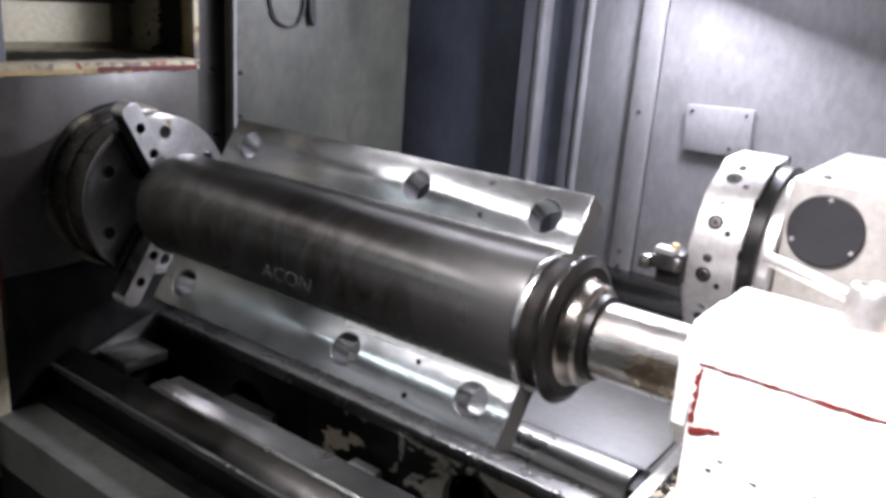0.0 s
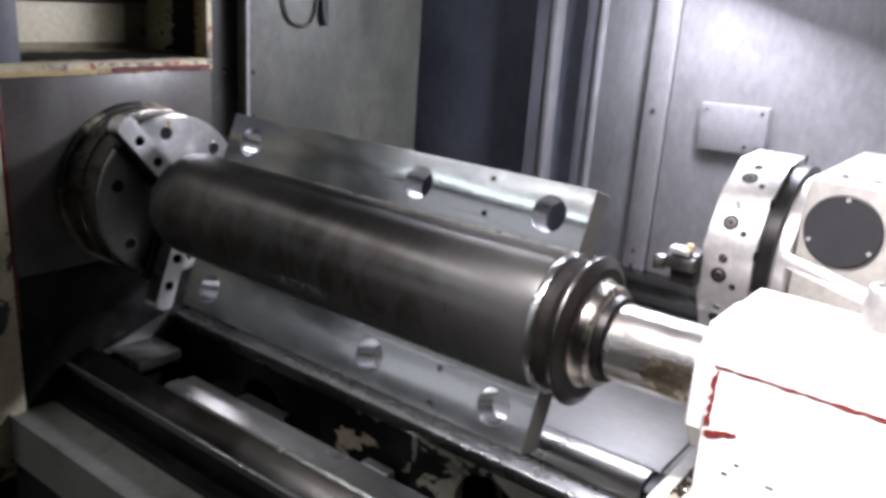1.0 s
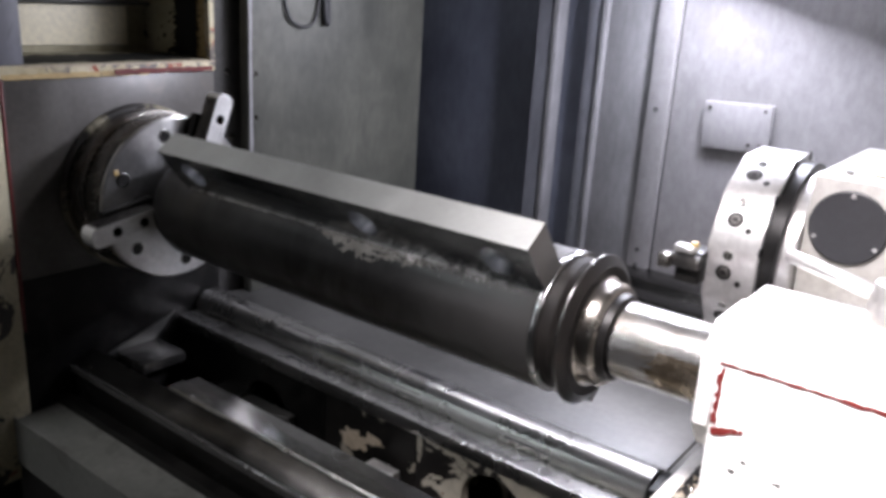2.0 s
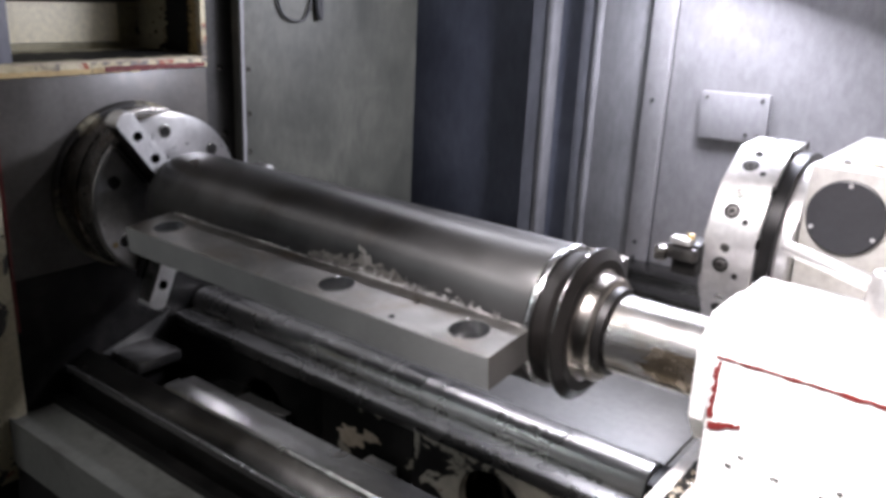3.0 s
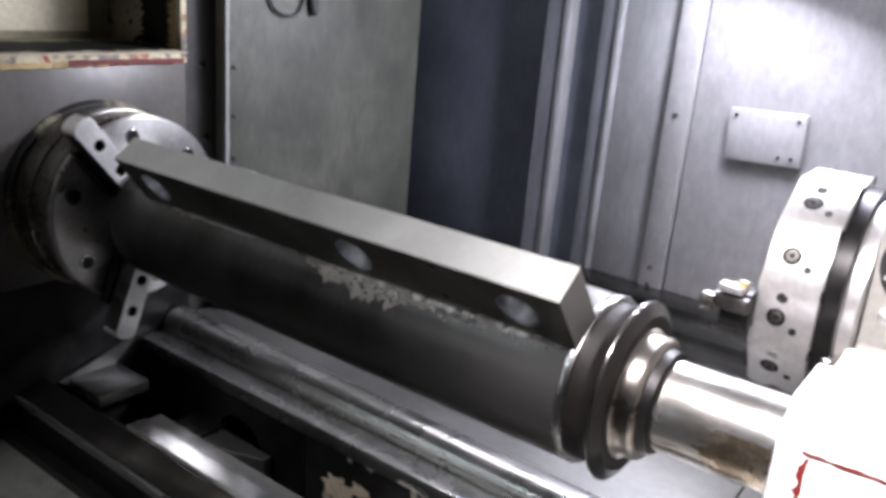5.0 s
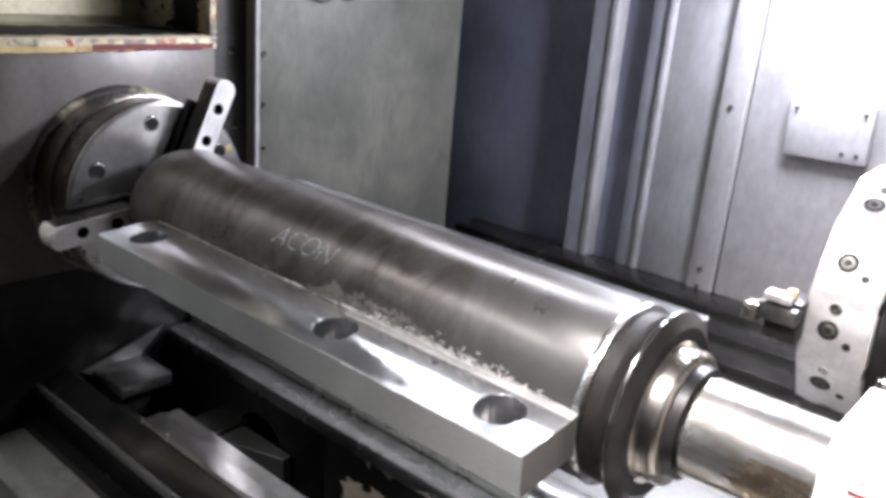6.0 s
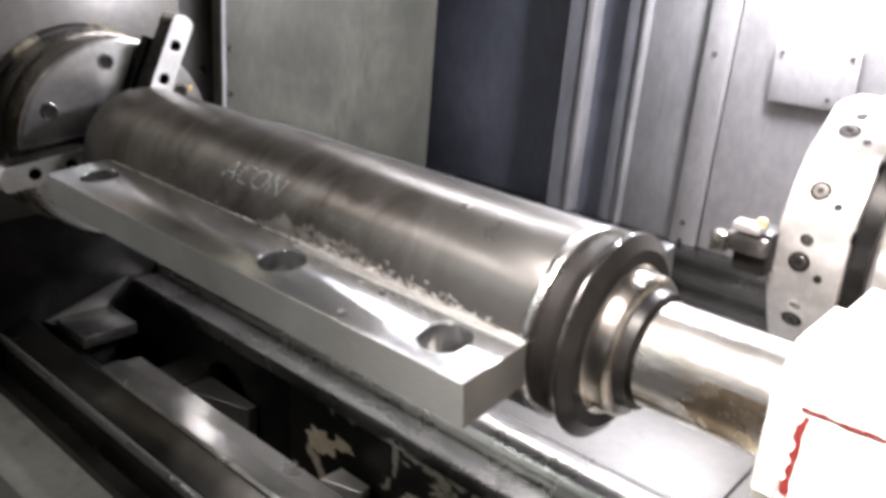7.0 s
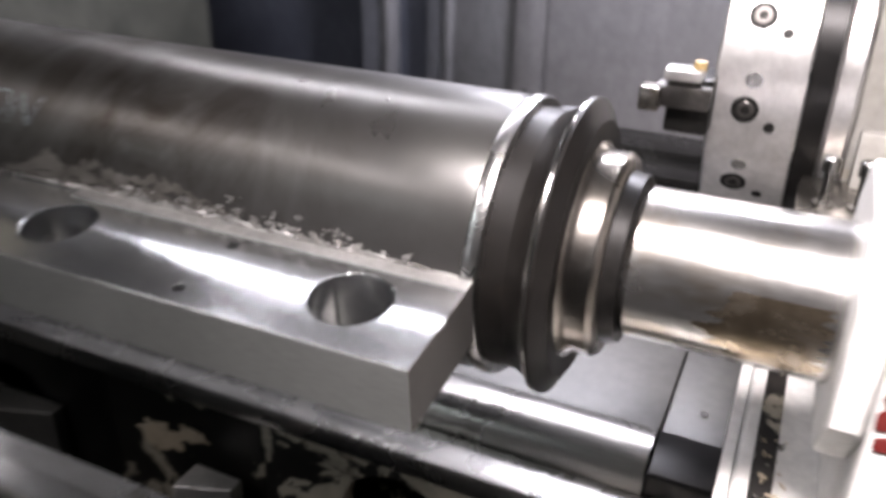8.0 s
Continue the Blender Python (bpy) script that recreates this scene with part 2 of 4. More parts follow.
PALE = surface("cream_card", (0.86, 0.79, 0.58), (0.81, 0.74, 0.53), (0.88, 0.82, 0.62), 0.0, (0.5, 0.65), 2, 60, (1, 1, 1), 0.01)
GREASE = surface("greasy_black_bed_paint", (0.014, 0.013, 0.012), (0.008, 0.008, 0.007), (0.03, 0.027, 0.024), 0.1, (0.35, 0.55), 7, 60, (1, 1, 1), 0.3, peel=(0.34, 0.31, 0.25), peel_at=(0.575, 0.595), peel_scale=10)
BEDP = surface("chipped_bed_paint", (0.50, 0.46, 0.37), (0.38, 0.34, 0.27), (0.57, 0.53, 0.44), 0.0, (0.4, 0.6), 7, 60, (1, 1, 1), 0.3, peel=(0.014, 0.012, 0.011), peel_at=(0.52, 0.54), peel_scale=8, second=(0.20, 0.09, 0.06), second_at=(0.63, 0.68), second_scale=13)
WHITE = surface("white_machine_enamel", (0.80, 0.79, 0.76), (0.74, 0.72, 0.68), (0.83, 0.82, 0.80), 0.0, (0.3, 0.45), 6, 60, (1, 1, 1), 0.08, peel=(0.16, 0.15, 0.14), peel_at=(0.73, 0.745), peel_scale=26)
RED = surface("red_oxide_primer", (0.15, 0.016, 0.014), (0.10, 0.010, 0.009), (0.20, 0.026, 0.02), 0.0, (0.45, 0.6), 20, 80, (1, 1, 1), 0.15)
TURRET = surface("ground_turret_steel", (0.62, 0.61, 0.60), (0.50, 0.49, 0.47), (0.70, 0.69, 0.67), 0.8, (0.28, 0.42), 9, 80, (1, 1, 1), 0.05)
HOUSING = surface("pale_housing_enamel", (0.34, 0.328, 0.304), (0.28, 0.268, 0.24), (0.39, 0.378, 0.358), 0.0, (0.35, 0.5), 6, 70, (1, 1, 1), 0.06, second=(0.31, 0.265, 0.20), second_at=(0.62, 0.72))
COVER = surface("dark_cover_plastic", (0.022, 0.022, 0.025), (0.016, 0.016, 0.018), (0.03, 0.03, 0.033), 0.0, (0.35, 0.5), 8, 90, (1, 1, 1), 0.04)
OCHRE = surface("ochre_filler_paint", (0.50, 0.36, 0.16), (0.38, 0.26, 0.11), (0.58, 0.44, 0.22), 0.0, (0.45, 0.6), 12, 80, (1, 1, 1), 0.15, peel=(0.05, 0.045, 0.04), peel_at=(0.64, 0.67), peel_scale=22)
GRIME = surface("grimy_cream_paint", (0.36, 0.33, 0.22), (0.22, 0.20, 0.13), (0.46, 0.42, 0.29), 0.0, (0.42, 0.6), 6, 70, (1, 1, 1), 0.1, peel=(0.04, 0.036, 0.03), peel_at=(0.60, 0.66), peel_scale=13)
# Black blotches over the cream put the ring's shadow into the colour.
NOSE = surface("shadow_blotched_cream_ring", (0.30, 0.27, 0.19), (0.16, 0.145, 0.10), (0.42, 0.385, 0.28), 0.0, (0.4, 0.6), 6, 70, (1, 1, 1), 0.1, peel=(0.02, 0.018, 0.016), peel_at=(0.42, 0.52), peel_scale=7)
TAN = surface("worn_tan_filler", (0.52, 0.43, 0.32), (0.40, 0.32, 0.23), (0.60, 0.52, 0.41), 0.0, (0.45, 0.6), 14, 80, (1, 1, 1), 0.2)
CHALK = surface("white_chalk", (0.50, 0.56, 0.60), (0.36, 0.40, 0.44), (0.60, 0.65, 0.68), 0.0, (0.8, 0.95), 60, 300, (1, 1, 1), 0.2)
WELD = surface("bright_weld_metal", (0.46, 0.445, 0.43), (0.22, 0.205, 0.19), (0.62, 0.61, 0.59), 0.75, (0.22, 0.42), 40, 200, (1, 1, 1), 0.15)
nt = CHALK.node_tree
hole = nt.nodes.new("ShaderNodeBsdfTransparent")
worn = nt.nodes.new("ShaderNodeMixShader")
nt.links.new(ramp(nt, noise_tex(nt, 190, 6, 0.75), [(0.38, (0.08, 0.08, 0.08)), (0.60, (0.88, 0.88, 0.88))]), worn.inputs[0])
nt.links.new(hole.outputs[0], worn.inputs[1])
nt.links.new(nt.nodes["Principled BSDF"].outputs[0], worn.inputs[2])
nt.links.new(worn.outputs[0], nt.nodes["Material Output"].inputs[0])
CONCRETE = surface("oily_concrete", (0.10, 0.097, 0.092), (0.07, 0.068, 0.065), (0.13, 0.126, 0.12), 0.0, (0.5, 0.7), 1.5, 40, (1, 1, 1), 0.2)
PLASTER = surface("shop_plaster", (0.10, 0.10, 0.097), (0.08, 0.08, 0.077), (0.12, 0.12, 0.117), 0.0, (0.7, 0.85), 1.0, 30, (1, 1, 1), 0.1)
CABLE = surface("black_cable_rubber", (0.04, 0.04, 0.042), (0.025, 0.025, 0.026), (0.06, 0.06, 0.062), 0.0, (0.4, 0.6), 20, 90, (1, 1, 1), 0.1)

glow = bpy.data.materials.new("lamp_tube_glow")
glow.use_nodes = True
glow.node_tree.nodes["Principled BSDF"].inputs["Emission Color"].default_value = (0.78, 0.85, 1.0, 1)
glow.node_tree.nodes["Principled BSDF"].inputs["Emission Strength"].default_value = 12.0

# Glow of the unseen panel that brightens the wing plates by reflection.
fill_glow = bpy.data.materials.new("pale_fill_glow")
fill_glow.use_nodes = True
fill_glow.node_tree.nodes["Principled BSDF"].inputs["Emission Color"].default_value = (0.86, 0.95, 1.0, 1)
fill_glow.node_tree.nodes["Principled BSDF"].inputs["Emission Strength"].default_value = 0.8

for m in (BLACK, GREASE, COLUMN, HOLE, FLANGE):
    m.node_tree.nodes["Principled BSDF"].inputs["Specular IOR Level"].default_value = 0.22

# ---- mesh tools ----


def finish(bm, angle=32):
    bmesh.ops.recalc_face_normals(bm, faces=bm.faces)
    for f in bm.faces:
        f.smooth = True
    for e in bm.edges:
        e.smooth = len(e.link_faces) == 2 and e.calc_face_angle(0) < radians(angle)


def part(name, bm, material, parent=None, label="", bevel=0.0, m=None):
    """Links a bmesh as one mesh object under a thing or under a part."""
    finish(bm)
    me = bpy.data.meshes.new(name)
    bm.to_mesh(me)
    bm.free()
    me.materials.append(material)
    ob = new(name, me)
    if parent:
        ob.parent = parent
    if m:
        ob.matrix_basis = m
    if label:
        ob["label"] = label
    if bevel:
        md = ob.modifiers.new("edge", "BEVEL")
        md.width, md.segments, md.limit_method, md.angle_limit = bevel, 2, "ANGLE", radians(40)
        md.harden_normals = True
    return ob


def empty(name, m=None):
    ob = new(name)
    ob.empty_display_size = 0.05
    if m:
        ob.matrix_basis = m
    return ob


def box(x0, x1, y0, y1, z0, z1, bevel=0.0, bm=None):
    out = bm or bmesh.new()
    tmp = bmesh.new()
    bmesh.ops.create_cube(tmp, size=1, matrix=Matrix.Translation(((x0 + x1) / 2, (y0 + y1) / 2, (z0 + z1) / 2)) @ Matrix.Diagonal((x1 - x0, y1 - y0, z1 - z0, 1)))
    if bevel:
        bmesh.ops.bevel(tmp, geom=tmp.edges[:], offset=bevel, segments=2, affect="EDGES", profile=0.5)
    join(out, tmp)
    return out


def join(out, tmp):
    vs = [out.verts.new(v.co) for v in tmp.verts]
    tmp.verts.index_update()
    for f in tmp.faces:
        out.faces.new([vs[v.index] for v in f.verts])
    tmp.free()
    return out


def lathe(profile, seg=64, m=None, bm=None):
    """Turns a profile of (x, radius) round the x axis."""
    out = bm or bmesh.new()
    tmp = bmesh.new()
    rings = []
    for x, r in profile:
        if r < 1e-6:
            rings.append([tmp.verts.new((x, 0, 0))])
        else:
            rings.append([tmp.verts.new((x, r * math.cos(2 * math.pi * i / seg), r * math.sin(2 * math.pi * i / seg))) for i in range(seg)])
    for a, b in zip(rings, rings[1:]):
        for i in range(seg):
            j = (i + 1) % seg
            q = [a[i % len(a)], a[j % len(a)], b[j % len(b)], b[i % len(b)]]
            u = []
            for v in q:
                if v not in u:
                    u.append(v)
            if len(u) > 2:
                tmp.faces.new(u)
    if m:
        bmesh.ops.transform(tmp, matrix=m, verts=tmp.verts)
    return join(out, tmp)


def prism(poly, x0, x1, bm=None):
    """A profile of (y, z) drawn out along x."""
    out = bm or bmesh.new()
    tmp = bmesh.new()
    a = [tmp.verts.new((x0, y, z)) for y, z in poly]
    b = [tmp.verts.new((x1, y, z)) for y, z in poly]
    tmp.faces.new(a), tmp.faces.new(b)
    for i in range(len(poly)):
        j = (i + 1) % len(poly)
        tmp.faces.new((a[i], a[j], b[j], b[i]))
    bmesh.ops.recalc_face_normals(tmp, faces=tmp.faces)
    return join(out, tmp)


def holed_plate(outline, holes, t, m=None, seg=40):
    """A plate in the xy plane, t thick about z = 0, with round holes (x, y, r) through it."""
    bm = bmesh.new()
    loops = [outline] + [[(cx + r * math.cos(2 * math.pi * i / seg), cy + r * math.sin(2 * math.pi * i / seg)) for i in range(seg)] for cx, cy, r in holes]
    edges = []
    for lp in loops:
        vs = [bm.verts.new((x, y, -t / 2)) for x, y in lp]
        edges += [bm.edges.new((vs[i], vs[(i + 1) % len(vs)])) for i in range(len(vs))]
    bmesh.ops.triangle_fill(bm, use_beauty=True, use_dissolve=False, edges=edges)
    res = bmesh.ops.extrude_face_region(bm, geom=bm.faces[:], use_keep_orig=True)
    bmesh.ops.translate(bm, vec=(0, 0, t), verts=[v for v in res["geom"] if isinstance(v, bmesh.types.BMVert)])
    if m:
        bmesh.ops.transform(bm, matrix=m, verts=bm.verts)
    return bm


def along_x(x, y, z):
    return Matrix.Translation((x, y, z))


def turn_to(axis):
    """Carries the x axis to the given direction."""
    return Vector(axis).to_track_quat("X", "Z").to_matrix().to_4x4()


def screw(parent, m, r=0.009, name="socket_screw", mat=None):
    """A socket screw whose head points along +x of m."""
    bm = lathe([(-0.004, r), (0.003, r), (0.0045, r * 0.86), (0.0045, r * 0.5), (-0.002, r * 0.5), (-0.002, 0)], 18)
    return part(name, bm, mat or TURNED, parent, m=m)


AY, AZ = 1.181, 1.0225

# ---- the shop round the machine ----


def setting(name, bm, mat, label, category, bevel=0.0):
    return tagged(part(name, bm, mat, None, bevel=bevel), label, category, kind="structure")


setting("floor", box(-6, 5, -4.5, 6, -0.1, 0), CONCRETE, "oil-stained grey concrete workshop floor", "floor")
setting("ceiling", box(-6, 5, -4.5, 6, 4.2, 4.3), PLASTER, "plain pale workshop ceiling", "ceiling")
setting("wall_north", box(-6, 5, 6, 6.15, 0, 4.2), PLASTER, "plain grey plastered workshop wall", "wall")
bm = box(-6, -5.7, -4.65, -4.5, 0, 4.2)
for x0, x1, z0, z1 in ((-5.7, -3.0, 0, 0.9), (-5.7, -3.0, 3.1, 4.2), (-3.0, 5, 0, 4.2)):
    box(x0, x1, -4.65, -4.5, z0, z1, bm=bm)
setting("wall_south", bm, PLASTER, "plain grey plastered workshop wall open for the glowing panel", "wall")
# Unseen window, added to hold the glowing fill panel behind it.
win = tagged(empty("added_window", pose(-4.35, -4.57, 0.9)), "unseen window frame added round a glowing panel", "window", kind="structure")
for z0, z1 in ((0.0, 0.05), (2.15, 2.2)):
    part("window_frame", box(-1.35, 1.35, -0.03, 0.03, z0, z1, 0.004), POSTP, win)
for x in (-1.325, -0.45, 0.45, 1.325):
    part("window_bar", box(x - 0.025, x + 0.025, -0.03, 0.03, 0.05, 2.15, 0.004), POSTP, win)
setting("backdrop", box(-6.2, -2.5, -5.05, -5.0, 0.5, 3.5), fill_glow, "unseen glowing panel added to brighten the wing plates", "backdrop")
setting("wall_west", box(-6.15, -6, -4.5, 6, 0, 4.2), PLASTER, "plain grey plastered workshop wall", "wall")
setting("wall_east", box(5, 5.15, -4.5, 6, 0, 4.2), PLASTER, "plain grey plastered workshop wall", "wall")

# ---- machine enclosure ----
BACK = 2.53
side = setting("wall_side_sheet", box(-1.915, -1.877, 1.502, 2.285, 0.50, 2.3, 0.004), SHEET, "stained grey-green sheet metal side wall of the machine", "panel")
for z in (0.74, 0.90, 1.078, 1.19, 1.316, 1.56, 1.8):
    screw(side, pose(-1.876, 1.527, z), 0.007, "screw", CHUCK)
setting("wall_column", box(-1.99, -1.945, 1.434, 1.62, 0.40, 2.3, 0.003), COLUMN, "dark painted steel column beside the headstock", "column")
setting("wall_sliding_door", box(-2.5, -1.525, BACK + 0.03, BACK + 0.06, 0.45, 2.3, 0.003), DOORP, "dark slate-blue sheet metal sliding door", "door")
# Darker post and pale strip put its shadowed face and lit edge into colour.
post = setting("trim_post", prism([(BACK - 0.035, 0.60), (BACK + 0.03, 0.60), (BACK + 0.03, 2.3), (BACK - 0.035, 2.3)], -1.535, -1.476), POSTP, "slate-grey folded sheet metal post", "post", 0.004)
part("post_lit_edge", box(-1.4755, -1.448, BACK - 0.040, BACK + 0.028, 0.60, 2.3, 0.008), EDGEP, post, "pale strip for the post's lit edge")
setting("trim_recess", box(-1.4475, -1.352, BACK + 0.02, BACK + 0.05, 0.45, 2.3), DOORP, "slate-blue recessed strip between posts", "panel")
edge = setting("trim_edge", box(-1.3515, -1.300, BACK - 0.012, BACK + 0.03, 0.45, 2.3, 0.004), POSTP, "slate-grey folded door edge", "post")
part("edge_bead", box(-1.2995, -1.277, BACK - 0.022, BACK + 0.03, 0.45, 2.3, 0.008), EDGEP, edge, "pale edge bead")
setting("wall_middle_panel", box(-1.2765, -1.10, BACK, BACK + 0.03, 0.45, 2.3, 0.003), EDGEP, "grey sheet metal panel with scuffs", "panel")
flange = setting("trim_flange", box(-1.10, -1.022, BACK - 0.022, BACK, 0.66, 2.3, 0.005), WALLP, "pale grey folded flange with screws", "trim")
for z in (0.715, 0.77, 1.25, 1.75):
    screw(flange, pose(-1.066, BACK - 0.023, z, 0, 0, -90), 0.007, "screw", CABLE)
setting("wall_back_panel", box(-1.022, 1.6, BACK, BACK + 0.03, 0.45, 2.3, 0.003), WALLP, "pale grey sheet metal back panel", "panel")
setting("wall_upper_header", box(-2.5, 1.6, BACK - 0.75, BACK + 0.06, 2.3, 2.34), WALLP, "pale grey top sheet of the machine enclosure", "panel")
setting("wall_right_sheet", box(1.56, 1.6, 1.2, BACK, 0.45, 2.3), WALLP, "pale grey sheet metal end wall", "panel")

plate = tagged(empty("wall_cover_plate", pose(-0.800, BACK - 0.002, 1.228, 0, -2.0, 0)), "pale grey raised inspection plate screwed to the back panel", "cover plate")
part("plate", box(-0.106, 0.106, -0.022, 0, -0.074, 0.074, 0.006), WALLP, plate)
for dx, dz in ((-0.085, 0.055), (0.045, -0.05), (0.08, -0.05), (0.085, 0.055)):
    screw(plate, pose(dx, -0.024, dz, 0, 0, -90), 0.005, "screw", CHUCK)


def tube_lamp(x, y, z, half, reach, label):
    lamp = tagged(empty("work_lamp", pose(x, y, z)), label, "lamp", "machine work lamps")
    part("lamp_housing", box(-half, half, -0.05, 0.05, 0.0, 0.045, 0.008), WALLP, lamp, "pale sheet metal lamp housing")
    part("lamp_tube", lathe([(0.04 - half, 0), (0.04 - half, 0.013), (half - 0.04, 0.013), (half - 0.04, 0)], 16, along_x(0, 0.0, -0.016)), glow, lamp, "glowing white tube")
    part("lamp_bracket", box(-0.03, 0.03, -0.01, reach, 0.045, 0.075), WALLP, lamp)


tube_lamp(-0.70, 2.29, 1.805, 0.32, 0.26, "bright tubular work lamp hung before the back panel")
tube_lamp(-1.22, 1.72, 1.90, 0.55, 0.81, "long tubular work lamp hung over the roller")

# Unseen housings, added above the fill lights and the far lamp.
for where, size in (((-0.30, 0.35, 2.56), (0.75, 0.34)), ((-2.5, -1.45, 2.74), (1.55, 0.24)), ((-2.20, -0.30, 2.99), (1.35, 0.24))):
    shop = tagged(empty("unseen_lamp", pose(*where)), "plain white housing added over an unseen light", "lamp", "shop ceiling lamps")
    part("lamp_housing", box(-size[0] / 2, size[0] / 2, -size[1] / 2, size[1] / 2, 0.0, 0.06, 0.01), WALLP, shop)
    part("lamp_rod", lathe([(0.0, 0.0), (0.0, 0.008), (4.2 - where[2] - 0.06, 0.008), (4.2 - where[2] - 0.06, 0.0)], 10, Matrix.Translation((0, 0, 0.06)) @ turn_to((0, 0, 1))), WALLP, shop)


def cable(name, pts, r, label):
    cu = bpy.data.curves.new(name, "CURVE")
    cu.dimensions, cu.bevel_depth, cu.bevel_resolution, cu.resolution_u = "3D", r, 3, 8
    sp = cu.splines.new("NURBS")
    sp.points.add(len(pts) - 1)
    for p, co in zip(sp.points, pts):
        p.co = (*co, 1)
    sp.use_endpoint_u, sp.order_u = True, 4
    ob = new(name, cu)
    cu.materials.append(CABLE)
    return tagged(ob, label, "cable")


cable("hanging_cable", [(-1.868, 1.622, 2.3), (-1.868, 1.622, 1.65), (-1.868, 1.628, 1.49), (-1.868, 1.67, 1.452), (-1.868, 1.725, 1.446), (-1.868, 1.775, 1.47), (-1.868, 1.785, 1.7), (-1.868, 1.785, 2.3)], 0.0045, "thin grey-black cable hanging in a loop on the sheet wall")
cable("hanging_cable", [(-1.862, 1.79, 2.3), (-1.862, 1.792, 1.7), (-1.862, 1.80, 1.50), (-1.862, 1.806, 1.462), (-1.862, 1.797, 1.455), (-1.862, 1.783, 1.50), (-1.862, 1.775, 1.75), (-1.862, 1.77, 2.3)], 0.0085, "thick black cable doubled back on the sheet wall")

# ---- headstock ----
HX = -1.94
head = tagged(empty("headstock", pose(HX, 1.1, 0)), "worn grey steel lathe headstock with peeling cream paint", "headstock")


def hpart(name, x0, x1, y0, y1, z0, z1, mat, label="", bevel=0.003):
    """x counts from the headstock's face."""
    return part(name, box(x0, x1, y0 - 1.1, y1 - 1.1, z0, z1, bevel), mat, head, label)


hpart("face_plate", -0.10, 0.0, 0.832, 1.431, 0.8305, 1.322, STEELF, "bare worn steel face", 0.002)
# Lower face split off and coloured black to hold the chuck's shade.
hpart("lower_face", -0.10, -0.001, 0.832, 1.431, 0.35, 0.830, BLACK, "lower face coloured black for the shade below the chuck", 0.002)
hpart("lower_border", -0.12, 0.006, 0.832, 1.431, 1.3225, 1.352, BORDER, "chipped cream and red paint border", 0.003)
hpart("side_border", -0.02, 0.006, 1.414, 1.431, 1.3525, 1.70, BORDER, "chipped cream paint edge", 0.002)
hpart("left_border", -0.30, 0.006, 0.832, 0.894, 1.3525, 1.70, POSTP, "grey painted edge", 0.003)
hpart("pocket_floor", -0.30, 0.003, 0.895, 1.4135, 1.338, 1.3535, GRIME, "grimy cream pocket floor")
hpart("pocket_back", -0.34, -0.301, 0.832, 1.431, 1.33, 1.70, GRIME, "grimy cream pocket back")
hpart("pocket_side", -0.30, -0.0205, 1.414, 1.431, 1.354, 1.70, GRIME, "pocket side with black and cream peeling paint")
hpart("pocket_top", -0.34, 0.006, 0.832, 1.431, 1.7005, 1.76, BORDER, "worn cream and grey upper edge")
hpart("pocket_rib", -0.3005, -0.270, 0.895, 1.4135, 1.4845, 1.497, COLUMN, "grey rib above the card")
rng = random.Random(9)


def ragged_patch(a, b, up, lo, hi, n, off):
    """A ragged patch from a to b, reaching lo below and hi above that line along up, lifted by off."""
    bm = bmesh.new()
    a, b, up, off = Vector(a), Vector(b), Vector(up), Vector(off)
    rows = []
    for i in range(n + 1):
        p = a.lerp(b, i / n) + off
        rows.append((bm.verts.new(p - up * lo * rng.uniform(0.75, 1.1)), bm.verts.new(p + up * hi * rng.uniform(0.7, 1.15))))
    for p, q in zip(rows, rows[1:]):
        bm.faces.new((p[0], q[0], q[1], p[1]))
    res = bmesh.ops.extrude_face_region(bm, geom=bm.faces[:], use_keep_orig=True)
    bmesh.ops.translate(bm, vec=off * 0.5, verts=[v for v in res["geom"] if isinstance(v, bmesh.types.BMVert)])
    return bm


part("oil_patch", ragged_patch((-0.09, -0.20, 1.3535), (-0.09, 0.313, 1.3535), (1, 0, 0), 0.13, 0.085, 26, (0, 0, 0.001)), OIL, head, "black oil on the pocket floor")
part("oil_patch", ragged_patch((-0.100, 0.314, 1.356), (-0.088, 0.314, 1.60), (1, 0, 0), 0.062, 0.060, 70, (0, -0.001, 0)), OIL, head, "black oil on the pocket side")
part("oil_patch", ragged_patch((-0.19, 0.314, 1.357), (-0.10, 0.314, 1.372), (0, 0, 1), 0.002, 0.014, 24, (0, -0.001, 0)), OIL, head, "black oil along the pocket floor line")
for dx, z, r in ((-0.205, 1.405, 0.007), (-0.215, 1.43, 0.004), (-0.18, 1.445, 0.004), (-0.165, 1.41, 0.003), (-0.235, 1.39, 0.003), (-0.172, 1.47, 0.005)):
    part("oil_spot", lathe([(0.0, 0.0), (0.0, r), (0.0012, r * 0.9), (0.0014, 0.0)], 9, Matrix.Translation((dx, 0.3139, z)) @ turn_to((0, -1, 0))), OIL, head, "black oil spot")
part("filler_patch", ragged_patch((-0.032, 0.314, 1.356), (-0.032, 0.314, 1.60), (1, 0, 0), 0.020, 0.020, 44, (0, -0.001, 0)), OCHRE, head, "bare ochre filler along the pocket edge")
part("bright_lip", box(0.0065, 0.0085, -0.208, 0.331, 1.3475, 1.3515), TAN, head, "pale worn lip")
part("filler_patch", ragged_patch((0.006, -0.26, 1.327), (0.006, 0.12, 1.327), (0, 0, 1), 0.007, 0.006, 30, (0.0008, 0, 0)), OCHRE, head, "ochre filler under the border")
part("primer_patch", ragged_patch((0.006, 0.02, 1.332), (0.006, 0.32, 1.332), (0, 0, 1), 0.009, 0.005, 24, (0.0022, 0, 0)), RED, head, "red primer patch")
hpart("side_cheek", -0.60, 0.010, 0.69, 0.831, 0.3, 1.72, CREAM, "rust-spotted cream paint on the headstock side", 0.006)
